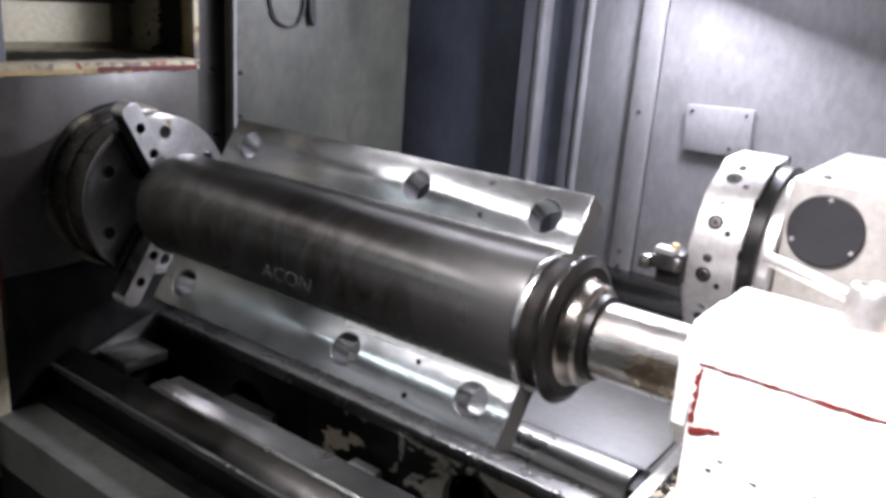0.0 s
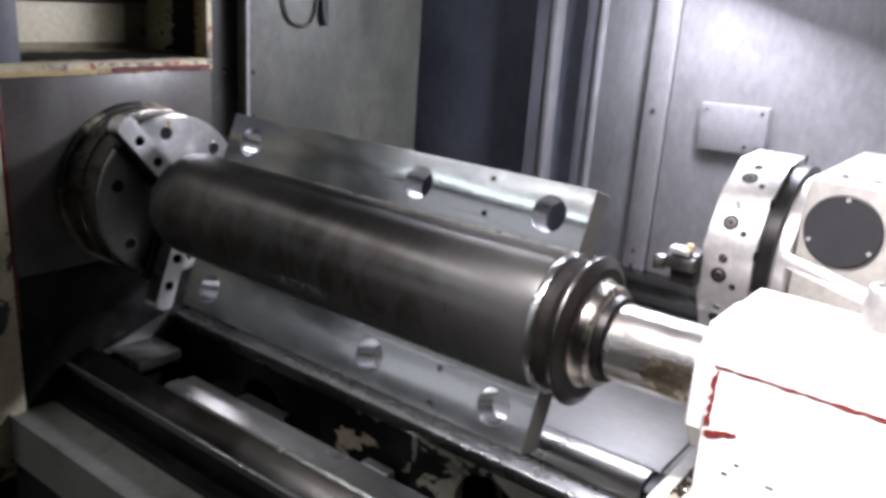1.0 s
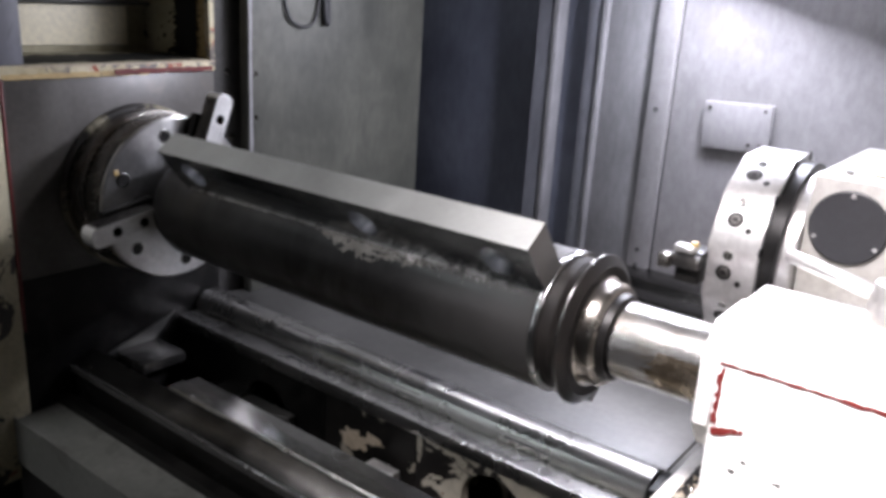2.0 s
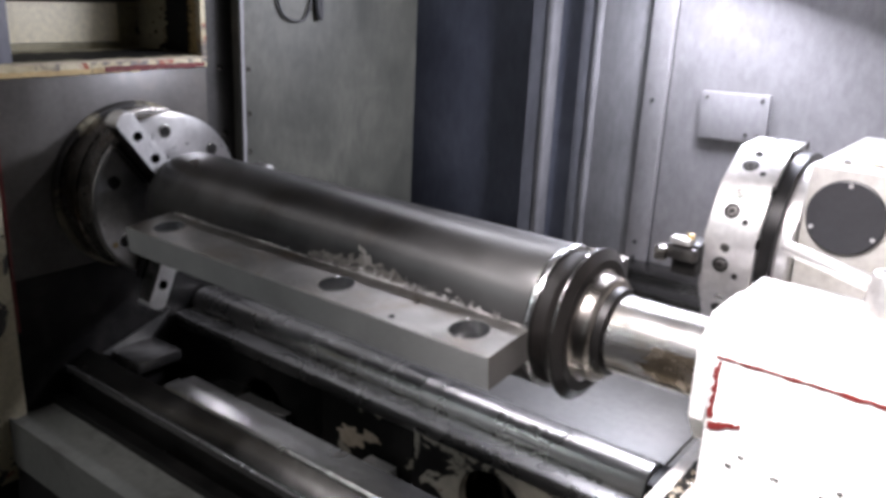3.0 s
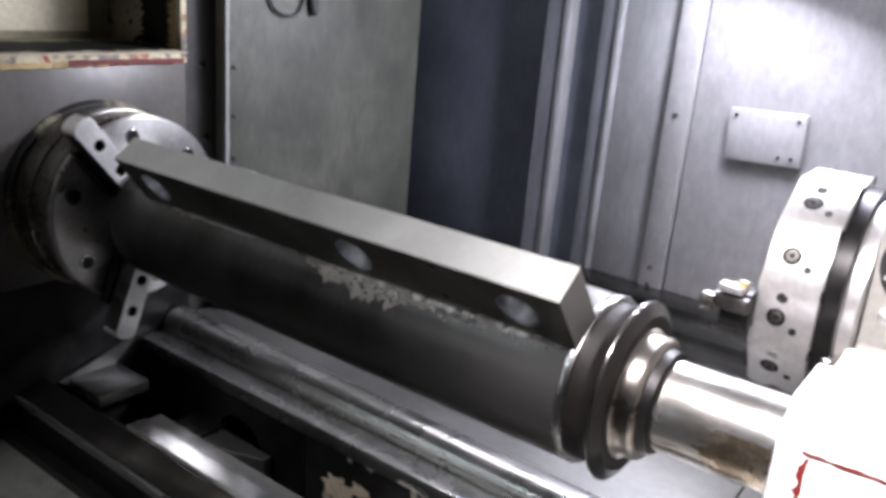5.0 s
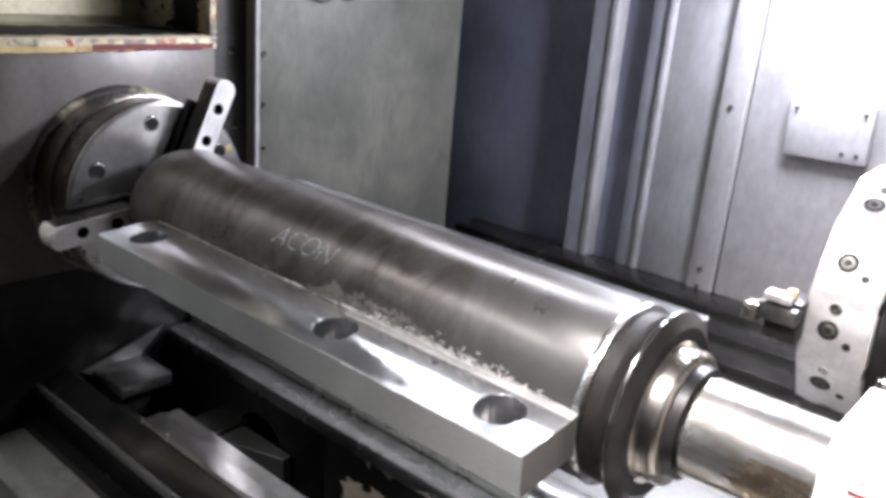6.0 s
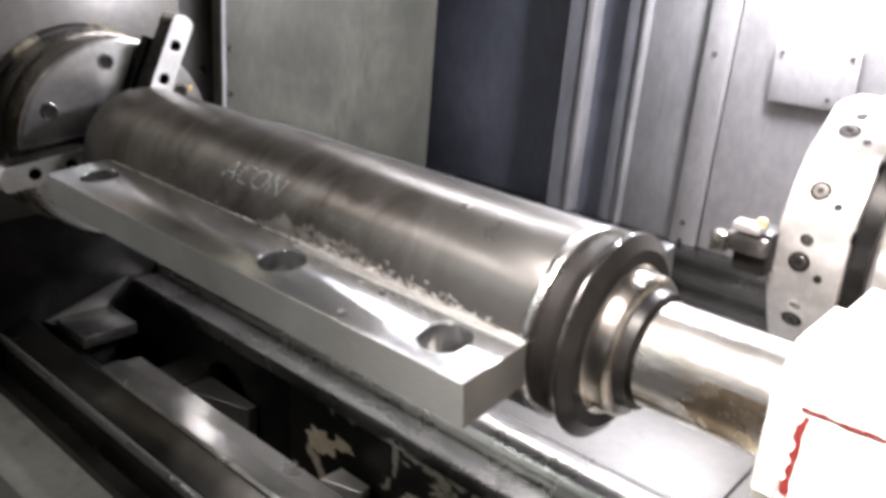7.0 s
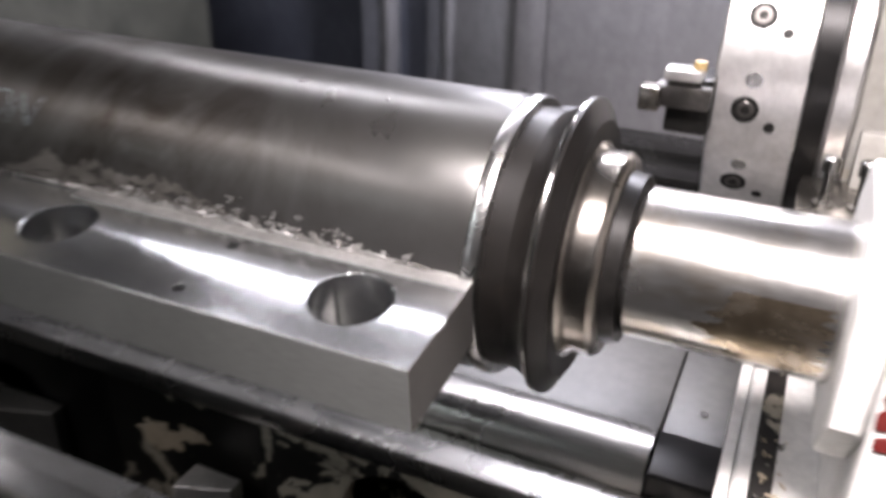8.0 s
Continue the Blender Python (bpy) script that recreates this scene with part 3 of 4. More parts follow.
hpart("red_edge", -0.01, 0.012, 0.8315, 0.838, 0.7, 1.322, RED, "thin red primer edge", 0.001)
hpart("rear_body", -1.0, -0.342, 0.69, 1.43, 0.0, 1.72, STEELF)
card = tagged(part("cream_card", box(HX - 0.3005, HX - 0.292, 1.02, 1.348, 1.372, 1.480, 0.001), PALE), "pale cream card standing in the headstock pocket", "card")
for y, z in ((1.482, 1.318), (1.493, 1.128)):
    screw(bpy.data.objects["wall_column"], pose(-1.944, y, z), 0.009, "screw", CHUCK)

part("scraped_edge", ragged_patch((-1.877, 1.509, 0.70), (-1.877, 1.509, 2.25), (0, 1, 0), 0.004, 0.007, 110, (0.0008, 0, 0)), EDGEP, side, "scraped pale edge of the sheet")

# spindle nose behind the chuck
nose = tagged(empty("spindle_nose", pose(0, AY, AZ)), "cream painted spindle nose ring on the headstock", "spindle")
part("nose_ring", lathe([(HX + 0.001, 0.0), (HX + 0.001, 0.224), (HX + 0.008, 0.224), (HX + 0.016, 0.218), (HX + 0.016, 0.0)], 72), NOSE, nose, "cream spindle ring blotched dark for shadow")

# ---- chuck ----
CX, CR = -1.768, 0.213
chuck = tagged(empty("lathe_chuck", pose(0, AY, AZ)), "three-jaw steel lathe chuck with oily brown rim gripping the roller", "chuck")
part("back_plate", lathe([(HX + 0.0165, 0), (HX + 0.0165, CR - 0.004), (HX + 0.03, CR + 0.001), (CX - 0.085, CR + 0.001), (CX - 0.082, CR - 0.006), (CX - 0.08, 0.0)], 80), CHUCK, chuck, "oily brown-stained back plate")
part("chuck_body", lathe([(CX - 0.08, 0.0), (CX - 0.08, CR - 0.003), (CX - 0.074, CR), (CX - 0.022, CR), (CX - 0.018, CR - 0.004), (CX - 0.0155, 0.0)], 96), CHUCK, chuck, "steel rim with brown oil stains")
part("face_disc", lathe([(CX - 0.0155, 0.0), (CX - 0.0155, CR - 0.002), (CX - 0.006, CR - 0.002), (CX - 0.002, CR - 0.007), (CX, CR - 0.05), (CX, 0.0)], 96), CHUCK_FACE, chuck, "bright ground face")


def jaw_outline(r0, r1, w):
    pts = [(r0, -w / 2), (r1 - 0.016, -w / 2)]
    pts += [(r1 - 0.016 + 0.016 * math.sin(a), -w / 2 * math.cos(a)) for a in (0.5, 1.0, 1.57, 2.14, 2.64)]
    return pts + [(r1 - 0.016, w / 2), (r0, w / 2)]


for k in range(3):
    a = 60.3 + 120 * k
    spin = pose(0, 0, 0, a)
    # the plate's own x runs out along the radius and its z along the spindle
    to_face = Matrix(((0, 0, 1, 0), (1, 0, 0, 0), (0, 1, 0, 0), (0, 0, 0, 1)))
    base = part("base_jaw", holed_plate([(0.085, -0.036), (0.222, -0.036), (0.222, 0.036), (0.085, 0.036)], [], 0.024), BLACK, chuck, "black base jaw", 0.002, spin @ along_x(CX + 0.0125, 0, 0) @ to_face)
    jaw = part("top_jaw", holed_plate(jaw_outline(0.110, 0.287, 0.050), [(0.149, 0, 0.0118), (0.2215, 0, 0.0118)], 0.048), JAW, chuck, "bright ground top jaw with darker sides", 0.0015, spin @ along_x(CX + 0.049, 0, 0) @ to_face)
    # Faces other than the front and the tip take a darker colour.
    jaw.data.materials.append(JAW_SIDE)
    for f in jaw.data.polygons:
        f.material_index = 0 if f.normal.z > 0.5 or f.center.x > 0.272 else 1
    for side_y in (-1, 1):
        for n in range(3):
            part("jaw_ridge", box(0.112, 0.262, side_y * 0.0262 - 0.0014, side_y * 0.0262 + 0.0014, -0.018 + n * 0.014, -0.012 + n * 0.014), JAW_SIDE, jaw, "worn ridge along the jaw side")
    for r in (0.149, 0.2215):
        part("jaw_screw", lathe([(-0.02, 0.0), (-0.02, 0.0115), (-0.006, 0.0115), (-0.006, 0.005), (-0.014, 0.005), (-0.014, 0.0)], 20), HOLE, jaw, "black socket screw", m=pose(r, 0, 0, 0, -90, 0))
    for b in (-33, 33):
        c = radians(a + b)
        at = along_x(CX, 0.168 * math.cos(c), 0.168 * math.sin(c))
        bore = part("face_bore", lathe([(-0.001, 0), (-0.001, 0.0135), (0.0008, 0.0135), (0.0004, 0)], 24), HOLE, chuck, "flat dark disc for a socket bore", m=at)
        part("bore_rim", lathe([(0.0, 0.0130), (0.0014, 0.0135), (0.0014, 0.0165), (0.0, 0.0180)], 24), TURNED, bore, "worn bright rim")

c = radians(60.3 - 36)
part("paint_dab", lathe([(0.0, 0.0), (0.0, 0.008), (0.0012, 0.006), (0.0014, 0.0)], 9, along_x(CX - 0.0008, 0.192 * math.cos(c), 0.192 * math.sin(c))), OCHRE, chuck, "small yellow paint dab on the face")

# ---- the roller with its two wings ----
roller = tagged(empty("winged_roller", pose(0, AY, AZ)), "dark steel roller with two bright drilled wing plates welded on", "roller")
R = 0.1295
bm = lathe([(-1.705, 0.0), (-1.705, R - 0.012), (-1.69, R - 0.006), (-1.665, R)] + [(-1.665 + i * 0.052, R) for i in range(1, 20)] + [(-0.632, R), (-0.620, R - 0.002), (-0.620, 0.0)], 128)
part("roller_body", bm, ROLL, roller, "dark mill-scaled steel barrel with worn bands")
part("end_ring", lathe([(-0.620, 0.0), (-0.620, 0.1275), (-0.619, 0.1295), (-0.617, 0.1303), (-0.609, 0.1303), (-0.6065, 0.1290), (-0.606, 0.124), (-0.606, 0.0)], 128), RING, roller, "bright turned end ring")
part("end_groove", lathe([(-0.606, 0.0), (-0.606, 0.1205), (-0.588, 0.1195), (-0.586, 0.1195), (-0.586, 0.0)], 128), FLANGE, roller, "turned groove coloured dark for its shade")
part("end_flange", lathe([(-0.586, 0.0), (-0.586, 0.1195), (-0.578, 0.1225), (-0.570, 0.1285), (-0.565, 0.1345), (-0.563, 0.1352), (-0.559, 0.1352), (-0.5575, 0.1335), (-0.550, 0.1180), (-0.549, 0.1170), (-0.549, 0.0)], 128), FLANGE, roller, "turned end flange coloured dark for shade, with brown stains")
# Thin bright strip laid on as the highlight along the rim.
part("rim_highlight", lathe([(-0.5675, 0.1318), (-0.5652, 0.1346), (-0.5635, 0.1356), (-0.5615, 0.1354)], 128), TURNED, roller, "thin bright strip for the rim highlight")
part("hub", lathe([(-0.549, 0.0), (-0.549, 0.099), (-0.546, 0.095), (-0.541, 0.092), (-0.525, 0.092), (-0.521, 0.089), (-0.519, 0.084), (-0.519, 0.0)], 96), HUB, roller, "stepped brownish hub")
part("hub_seal", lathe([(-0.519, 0.0), (-0.519, 0.078), (-0.506, 0.075), (-0.506, 0.0)], 72), BLACK, roller, "black seal ring")

WING = [(-1.590, 0.112), (-0.6076, 0.112), (-0.6076, 0.2417), (-1.590, 0.2417)]
BORES = [(-0.687, 0.182, 0.034), (-0.993, 0.182, 0.034), (-1.511, 0.182, 0.034), (-0.822, 0.222, 0.0052), (-0.821, 0.154, 0.0052)]


def heap(x):
    """How thickly the spatter lies along the seam."""
    return max(0.0, 1 - abs(x + 0.84) / 0.22) ** 0.7


def weld_bead(seed, side_z):
    """A narrow lumpy seam along the foot of a wing."""
    rng = random.Random(seed)
    bm = bmesh.new()
    n, k = 420, 6
    rows = []
    for i in range(n + 1):
        x = -1.57 + i * (0.95 / n)
        wide = 0.003 + 0.008 * max(0.0, noise.noise((x * 6.1 + seed, 0.3, 0))) + 0.011 * heap(x) * (0.4 + abs(noise.noise((x * 15, seed, 1))))
        wide *= 0.55 + 0.6 * abs(noise.noise((x * 31, seed, 3))) + 0.5 * abs(noise.noise((x * 110, seed, 5)))
        row = []
        for j in range(k + 1):
            f = j / k
            base = math.asin(0.030 / R) + f * wide / R
            hump = (0.0012 + 0.0016 * noise.noise((x * 120, f * 5, seed))) * math.sin(math.pi * min(1.0, f * 0.85 + 0.1))
            rr = R + 0.0005 + max(0.0, hump)
            row.append(bm.verts.new((x + rng.uniform(-0.0008, 0.0008), rr * math.cos(base), side_z * rr * math.sin(base))))
        rows.append(row)
    for a, b in zip(rows, rows[1:]):
        for j in range(k):
            bm.faces.new((a[j], a[j + 1], b[j + 1], b[j]))
    return bm


def spatter(seed, side_z):
    """Torn chips and drops heaped along the seam, thickest towards its middle."""
    rng = random.Random(seed)
    bm = bmesh.new()
    for _ in range(620):
        x = rng.uniform(-1.52, -0.645)
        if rng.random() > 0.10 + 0.9 * heap(x):
            continue
        a = math.asin(0.030 / R) + abs(rng.gauss(0.0, 0.05 * (0.4 + heap(x)))) + 0.008
        s = rng.uniform(0.0008, 0.0026) * (0.7 + 0.5 * heap(x))
        c = Vector((x, (R + 0.0006) * math.cos(a), side_z * (R + 0.0006) * math.sin(a)))
        tmp = bmesh.new()
        lean = pose(0, 0, 0, side_z * math.degrees(a) - 90 * side_z) @ pose(0, 0, 0, 0, rng.uniform(-25, 25), rng.uniform(-50, 20))
        bmesh.ops.create_icosphere(tmp, subdivisions=1, radius=s, matrix=Matrix.Translation(c) @ lean @ Matrix.Diagonal((rng.uniform(0.9, 3.2), rng.uniform(0.6, 1.2), rng.uniform(0.35, 0.7), 1)))
        for v in tmp.verts:
            v.co += Vector([rng.uniform(-0.35, 0.35) * s for _ in range(3)])
        join(bm, tmp)
    return bm


def smear(seed, side_z):
    """A thin film of bright metal torn out to one side of the heap."""
    bm = bmesh.new()
    n, k = 200, 10
    rows = []
    for i in range(n + 1):
        x = -1.10 + i * (0.30 / n)
        t = i / n
        wide = 0.055 * math.sin(math.pi * min(1.0, t * 1.05)) ** 0.6 * (0.35 + 0.9 * abs(noise.noise((x * 14, seed, 2))) + 0.45 * abs(noise.noise((x * 60, seed, 7))))
        row = []
        for j in range(k + 1):
            f = j / k
            a = math.asin(0.030 / R) + (0.004 + f * wide) / R
            rr = R + 0.0007 + 0.0007 * abs(noise.noise((x * 70, f * 3, seed)))
            row.append(bm.verts.new((x - 0.030 * f, rr * math.cos(a), side_z * rr * math.sin(a))))
        rows.append(row)
    for q, (a, b) in enumerate(zip(rows, rows[1:])):
        for j in range(k):
            if noise.noise((q * 0.07, j * 0.5, seed)) > -0.12 - 0.25 * (1 - j / k):
                bm.faces.new((a[j], a[j + 1], b[j + 1], b[j]))
    for v in [v for v in bm.verts if not v.link_faces]:
        bm.verts.remove(v)
    return bm


for w, label in ((0, "bright milled wing plate with three large bores"), (180, "bright milled wing plate with three large bores")):
    wing = part("wing_plate", holed_plate(WING, BORES, 0.060, seg=48), MILLED, roller, label, 0.0012, pose(0, 0, 0, w))
    wing.data.materials.append(SAWN)
    wing.data.materials.append(SCALE)
    wing.data.materials.append(END_SHADE)
    dull = 1 if w else -1
    for f in wing.data.polygons:
        if abs(f.normal.z) < 0.5 and f.center.y > 0.24:
            f.material_index = 1
        elif abs(f.normal.x) > 0.9 and not -1.58 < f.center.x < -0.615:
            f.material_index = 3
        elif f.normal.z * dull > 0.5:
            f.material_index = 2
    for sgn in (1, -1):
        part("weld_bead", weld_bead(w + sgn * 3 + 11, sgn), WELD, wing, "lumpy bright weld seam")
        part("weld_smear", smear(w + sgn * 7 + 23, sgn), FILM, wing, "torn film of bright metal")
        if w and sgn < 0:
            part("foot_strip", box(-1.02, -0.6076, 0.1275, 0.139, -0.0316, -0.0299), JAW, wing, "bright ground strip along the foot")
        tagged(part("weld_spatter", spatter(w + sgn * 5 + 40, sgn), WELD, wing, "scattered bright weld spatter"), kind="stuff")


def chalk_word():
    cu = bpy.data.curves.new("chalk_mark", "FONT")
    cu.body, cu.size, cu.shear, cu.space_character, cu.offset = "ACON", 0.052, 0.3, 0.95, -0.0008
    tmp = bpy.data.objects.new("chalk_tmp", cu)
    scene.collection.objects.link(tmp)
    me = bpy.data.meshes.new_from_object(tmp.evaluated_get(bpy.context.evaluated_depsgraph_get()))
    bpy.data.objects.remove(tmp)
    bm = bmesh.new()
    bm.from_mesh(me)
    bmesh.ops.triangulate(bm, faces=bm.faces)
    bmesh.ops.subdivide_edges(bm, edges=[e for e in bm.edges if e.calc_length() > 0.008], cuts=2)
    mid = radians(137)
    for v in bm.verts:
        x, h = v.co.x, v.co.y
        a = mid - (h - 0.017) / R
        rr = R + 0.0007
        v.co = (-1.245 + x, rr * math.cos(a), rr * math.sin(a))
    return bm


part("chalk_mark", chalk_word(), CHALK, roller, "faint white chalk letters on the barrel")

# ---- tailstock ----
tail = tagged(empty("tailstock", pose(-0.31, 1.16, 0.645)), "white enamelled tailstock with red primer showing at chipped edges", "tailstock")
back_to = pose(0.31, -1.16, -0.645)


def tpart(name, bm, mat, label="", bevel=0.0, parent=None):
    bmesh.ops.transform(bm, matrix=back_to, verts=bm.verts)
    return part(name, bm, mat, parent or tail, label, bevel)


PROFILE = [(1.073, 0.78), (1.073, 1.088), (1.085, 1.108), (1.125, 1.150), (1.15, 1.158), (1.245, 1.158), (1.275, 1.145), (1.315, 1.09), (1.315, 0.78)]
tpart("tailstock_body", prism(PROFILE, -0.31, 0.75), WHITE, "white enamelled casting", 0.006)
tpart("tailstock_foot", prism([(1.05, 0.655), (1.05, 0.785), (1.50, 0.785), (1.50, 0.655)], -0.388, 0.80), WHITE, "white enamelled foot", 0.006)
tpart("foot_wiper", prism([(1.06, 0.66), (1.06, 0.776), (1.49, 0.776), (1.49, 0.66)], -0.402, -0.389), WHITE, "white wiper strip", 0.002)
oct_pts = [(1.078, 0.972), (1.078, 1.078), (1.120, 1.128), (1.240, 1.128), (1.284, 1.078), (1.284, 0.967), (1.240, 0.917), (1.120, 0.917)]
tpart("front_cap", prism(oct_pts, -0.338, -0.3105), WHITE, "white front cap round the quill", 0.004)
tpart("quill", lathe([(-0.506, 0.0), (-0.506, 0.060), (-0.500, 0.067), (-0.337, 0.067), (-0.337, 0.0)], 96, along_x(0, AY, AZ)), QUILL, "bright ground quill with a brown stain")
rng = random.Random(4)
bm = bmesh.new()
rows = []
for i in range(41):
    a = radians(160 + 1.45 * i)
    lo = -0.455 + 0.035 * abs(noise.noise((i * 0.17, 2.2, 0.4))) + 0.010 * rng.random() + 0.0016 * abs(i - 22)
    hi = -0.342 - 0.020 * abs(noise.noise((i * 0.23, 7.1, 0.9)))
    rows.append([bm.verts.new((x, AY + 0.0674 * math.cos(a), AZ + 0.0674 * math.sin(a))) for x in (lo, lo * 0.6 + hi * 0.4, hi)])
for p, q in zip(rows, rows[1:]):
    for k in (0, 1):
        bm.faces.new((p[k], q[k], q[k + 1], p[k + 1]))
tpart("oil_stain", bm, STAIN, "brown burnt oil stain on the quill")


def chipped_strip(a, b, w, n, off, along, up):
    """A ragged thin strip from a to b, laid just proud of the face with the normal off."""
    bm = bmesh.new()
    a, b, off, up = Vector(a), Vector(b), Vector(off), Vector(up)
    lo, hi = [], []
    for i in range(n + 1):
        p = a.lerp(b, i / n)
        lo.append(bm.verts.new(p + off - up * w * rng.uniform(0.15, 1.0)))
        hi.append(bm.verts.new(p + off + up * w * rng.uniform(0.15, 0.6)))
    for i in range(n):
        bm.faces.new((lo[i], lo[i + 1], hi[i + 1], hi[i]))
    res = bmesh.ops.extrude_face_region(bm, geom=bm.faces[:], use_keep_orig=True)
    bmesh.ops.translate(bm, vec=off * 0.6, verts=[v for v in res["geom"] if isinstance(v, bmesh.types.BMVert)])
    return bm


tpart("primer_edge", chipped_strip((-0.306, 1.073, 1.082), (0.60, 1.073, 1.082), 0.0050, 90, (0, -0.0012, 0), 0, (0, 0, 1)), RED, "red primer along the chipped edge")
tpart("primer_edge", chipped_strip((-0.300, 1.073, 1.075), (-0.302, 1.073, 0.985), 0.0075, 14, (0, -0.0012, 0), 0, (1, 0, 0)), RED, "red primer along the chipped edge")
tpart("primer_chip", chipped_strip((-0.305, 1.073, 0.975), (-0.258, 1.073, 0.985), 0.010, 8, (0, -0.0013, 0), 0, (0, 0, 1)), RED, "red primer chip")
for x, z, w, h in ((-0.25, 0.94, 0.004, 0.004), (-0.20, 0.925, 0.006, 0.003), (-0.135, 0.92, 0.004, 0.012), (-0.115, 0.94, 0.004, 0.004), (-0.265, 0.92, 0.005, 0.004)):
    tpart("paint_chip", chipped_strip((x - w, 1.073, z), (x + w, 1.073, z), h, 4, (0, -0.001, 0), 0, (0, 0, 1)), COLUMN, "small dark paint chip")

tpart("filler_patch", chipped_strip((-0.19, 1.185, 1.158), (0.60, 1.185, 1.158), 0.030, 40, (0, 0, 0.0012), 0, (0, 1, 0)), TAN, "tan filler showing through the worn top")
tpart("paint_flake", chipped_strip((-0.20, 1.218, 1.159), (0.60, 1.218, 1.159), 0.006, 60, (0, 0, 0.0025), 0, (0, 1, 0)), WHITE, "curled white paint flakes")
tpart("foot_groove", box(-0.372, -0.350, 1.06, 1.49, 0.7855, 0.787), GREASE, "dirty groove full of chips")
for k in range(46):
    x, y, r = rng.uniform(-0.372, -0.340), rng.uniform(1.07, 1.30), rng.uniform(0.0015, 0.004)
    tmp = bmesh.new()
    bmesh.ops.create_icosphere(tmp, subdivisions=1, radius=r, matrix=Matrix.Translation((x, y, 0.787 + r * 0.4)) @ pose(0, 0, 0, rng.uniform(0, 360), rng.uniform(0, 90), 0) @ Matrix.Diagonal((1.8, 0.7, 0.5, 1)))
    tpart("metal_chip", tmp, TAN if k % 3 else TURNED)
lever = tagged(empty("clamp_lever", pose(-0.120, 1.205, 1.140)), "pale steel clamp lever with a round boss on the tailstock", "lever")
part("boss", lathe([(0.0, 0.0), (0.0, 0.039), (0.010, 0.037), (0.070, 0.034), (0.077, 0.030), (0.079, 0.022), (0.074, 0.019), (0.074, 0.0)], 40, turn_to((0, 0, 1))), TURRET, lever, "round pale boss")
part("lever_rod", lathe([(0.02, 0.0), (0.02, 0.0115), (0.160, 0.0105), (0.166, 0.007), (0.168, 0.0)], 20, Matrix.Translation((0, 0, 0.050)) @ turn_to((-0.95, 0.16, 0.16))), TURRET, lever, "straight steel rod")

# ---- turret ----
TY, TZ, TR = 1.722, 1.086, 0.206
turret = tagged(empty("tool_turret", pose(0, TY, TZ)), "twelve-sided ground steel tool turret with drilled facets", "turret")
poly = [(TR / math.cos(radians(15)) * math.cos(radians(18 + 30 * i)), TR / math.cos(radians(15)) * math.sin(radians(18 + 30 * i))) for i in range(12)]
part("turret_disc", prism(poly, -0.500, -0.398), TURRET, turret, "bright faceted disc", 0.004)
# Black cylinder holds the shade behind the disc in its colour.
part("turret_neck", lathe([(-0.399, 0.0), (-0.399, 0.197), (-0.372, 0.197), (-0.372, 0.0)], 64), BLACK, turret, "black cylinder in place of the shaded gap")
part("turret_flange", lathe([(-0.372, 0.0), (-0.372, 0.178), (-0.366, 0.182), (-0.346, 0.182), (-0.342, 0.178), (-0.342, 0.0)], 72), TURRET, turret, "bright mounting flange")
for i in range(12):
    a = 33 + 30 * i
    spin = pose(0, 0, 0, a)
    # Flat discs, coloured dark like the shaded inside of a bore.
    for dx, dz, r in ((-0.460, 0.0, 0.0150), (-0.430, 0.018, 0.006), (-0.456, -0.036, 0.009)):
        ring = lathe([(-0.001, 0), (-0.001, r * 1.06), (0.0006, r * 1.06), (0.0006, r * 0.97), (0.0003, 0.0)], 24)
        if r > 0.012:
            part("socket_ring", lathe([(0.0007, r * 0.35), (0.0014, r * 0.38), (0.0014, r * 0.62), (0.0007, r * 0.68)], 20), JAW_SIDE, turret, m=spin @ Matrix.Translation((dx, TR, dz)) @ turn_to((0, 1, 0)))
        part("facet_bore" if dz >= 0 else "facet_plug", ring, HOLE if dz >= 0 else TURNED, turret, m=spin @ Matrix.Translation((dx, TR, dz)) @ turn_to((0, 1, 0)))
    c = radians(a + 15)
    part("rear_bore", lathe([(-0.001, 0), (-0.001, 0.010), (0.0006, 0.010), (0.0003, 0)], 18, along_x(-0.398, 0.208 * math.cos(c), 0.208 * math.sin(c))), HOLE, turret)

holder = tagged(empty("turning_tool", pose(-0.495, 1.475, 1.092)), "small steel turning tool with a clamped tip in a block", "cutting tool")
part("tool_shank", box(-0.062, 0.0, -0.010, 0.018, -0.012, 0.014, 0.002), JAW_SIDE, holder, "square shank")
part("tool_tip", box(-0.078, -0.055, -0.022, 0.004, -0.016, 0.012, 0.002), CHUCK, holder, "square steel tip")
part("tool_clamp", box(-0.055, -0.012, -0.008, 0.022, 0.018, 0.032, 0.003), TURRET, holder, "pale clamp bar")
part("clamp_block", box(-0.05, 0.0, 0.005, 0.075, -0.045, 0.020, 0.003), BLACK, holder, "dark holder block")
part("clamp_screw", lathe([(0, 0), (0, 0.008), (0.010, 0.008), (0.010, 0)], 6, Matrix.Translation((-0.018, 0.01, 0.03)) @ turn_to((0, 0, 1))), OCHRE, holder, "brownish clamp screw")

house = tagged(empty("turret_housing", pose(-0.34, 1.78, 0.70)), "pale enamelled turret housing with a round dark cover", "housing")
hb = pose(0.34, -1.78, -0.70)


def opart(name, bm, mat, label="", bevel=0.0):
    bmesh.ops.transform(bm, matrix=hb, verts=bm.verts)
    return part(name, bm, mat, house, label, bevel)


opart("housing_body", box(-0.341, 0.42, 1.57, 2.03, 0.94, 1.288, 0.006), HOUSING, "pale enamelled box")
opart("housing_slide", box(-0.335, 0.46, 1.545, 2.1, 0.70, 0.938, 0.008), HOUSING, "pale cross slide below the housing")
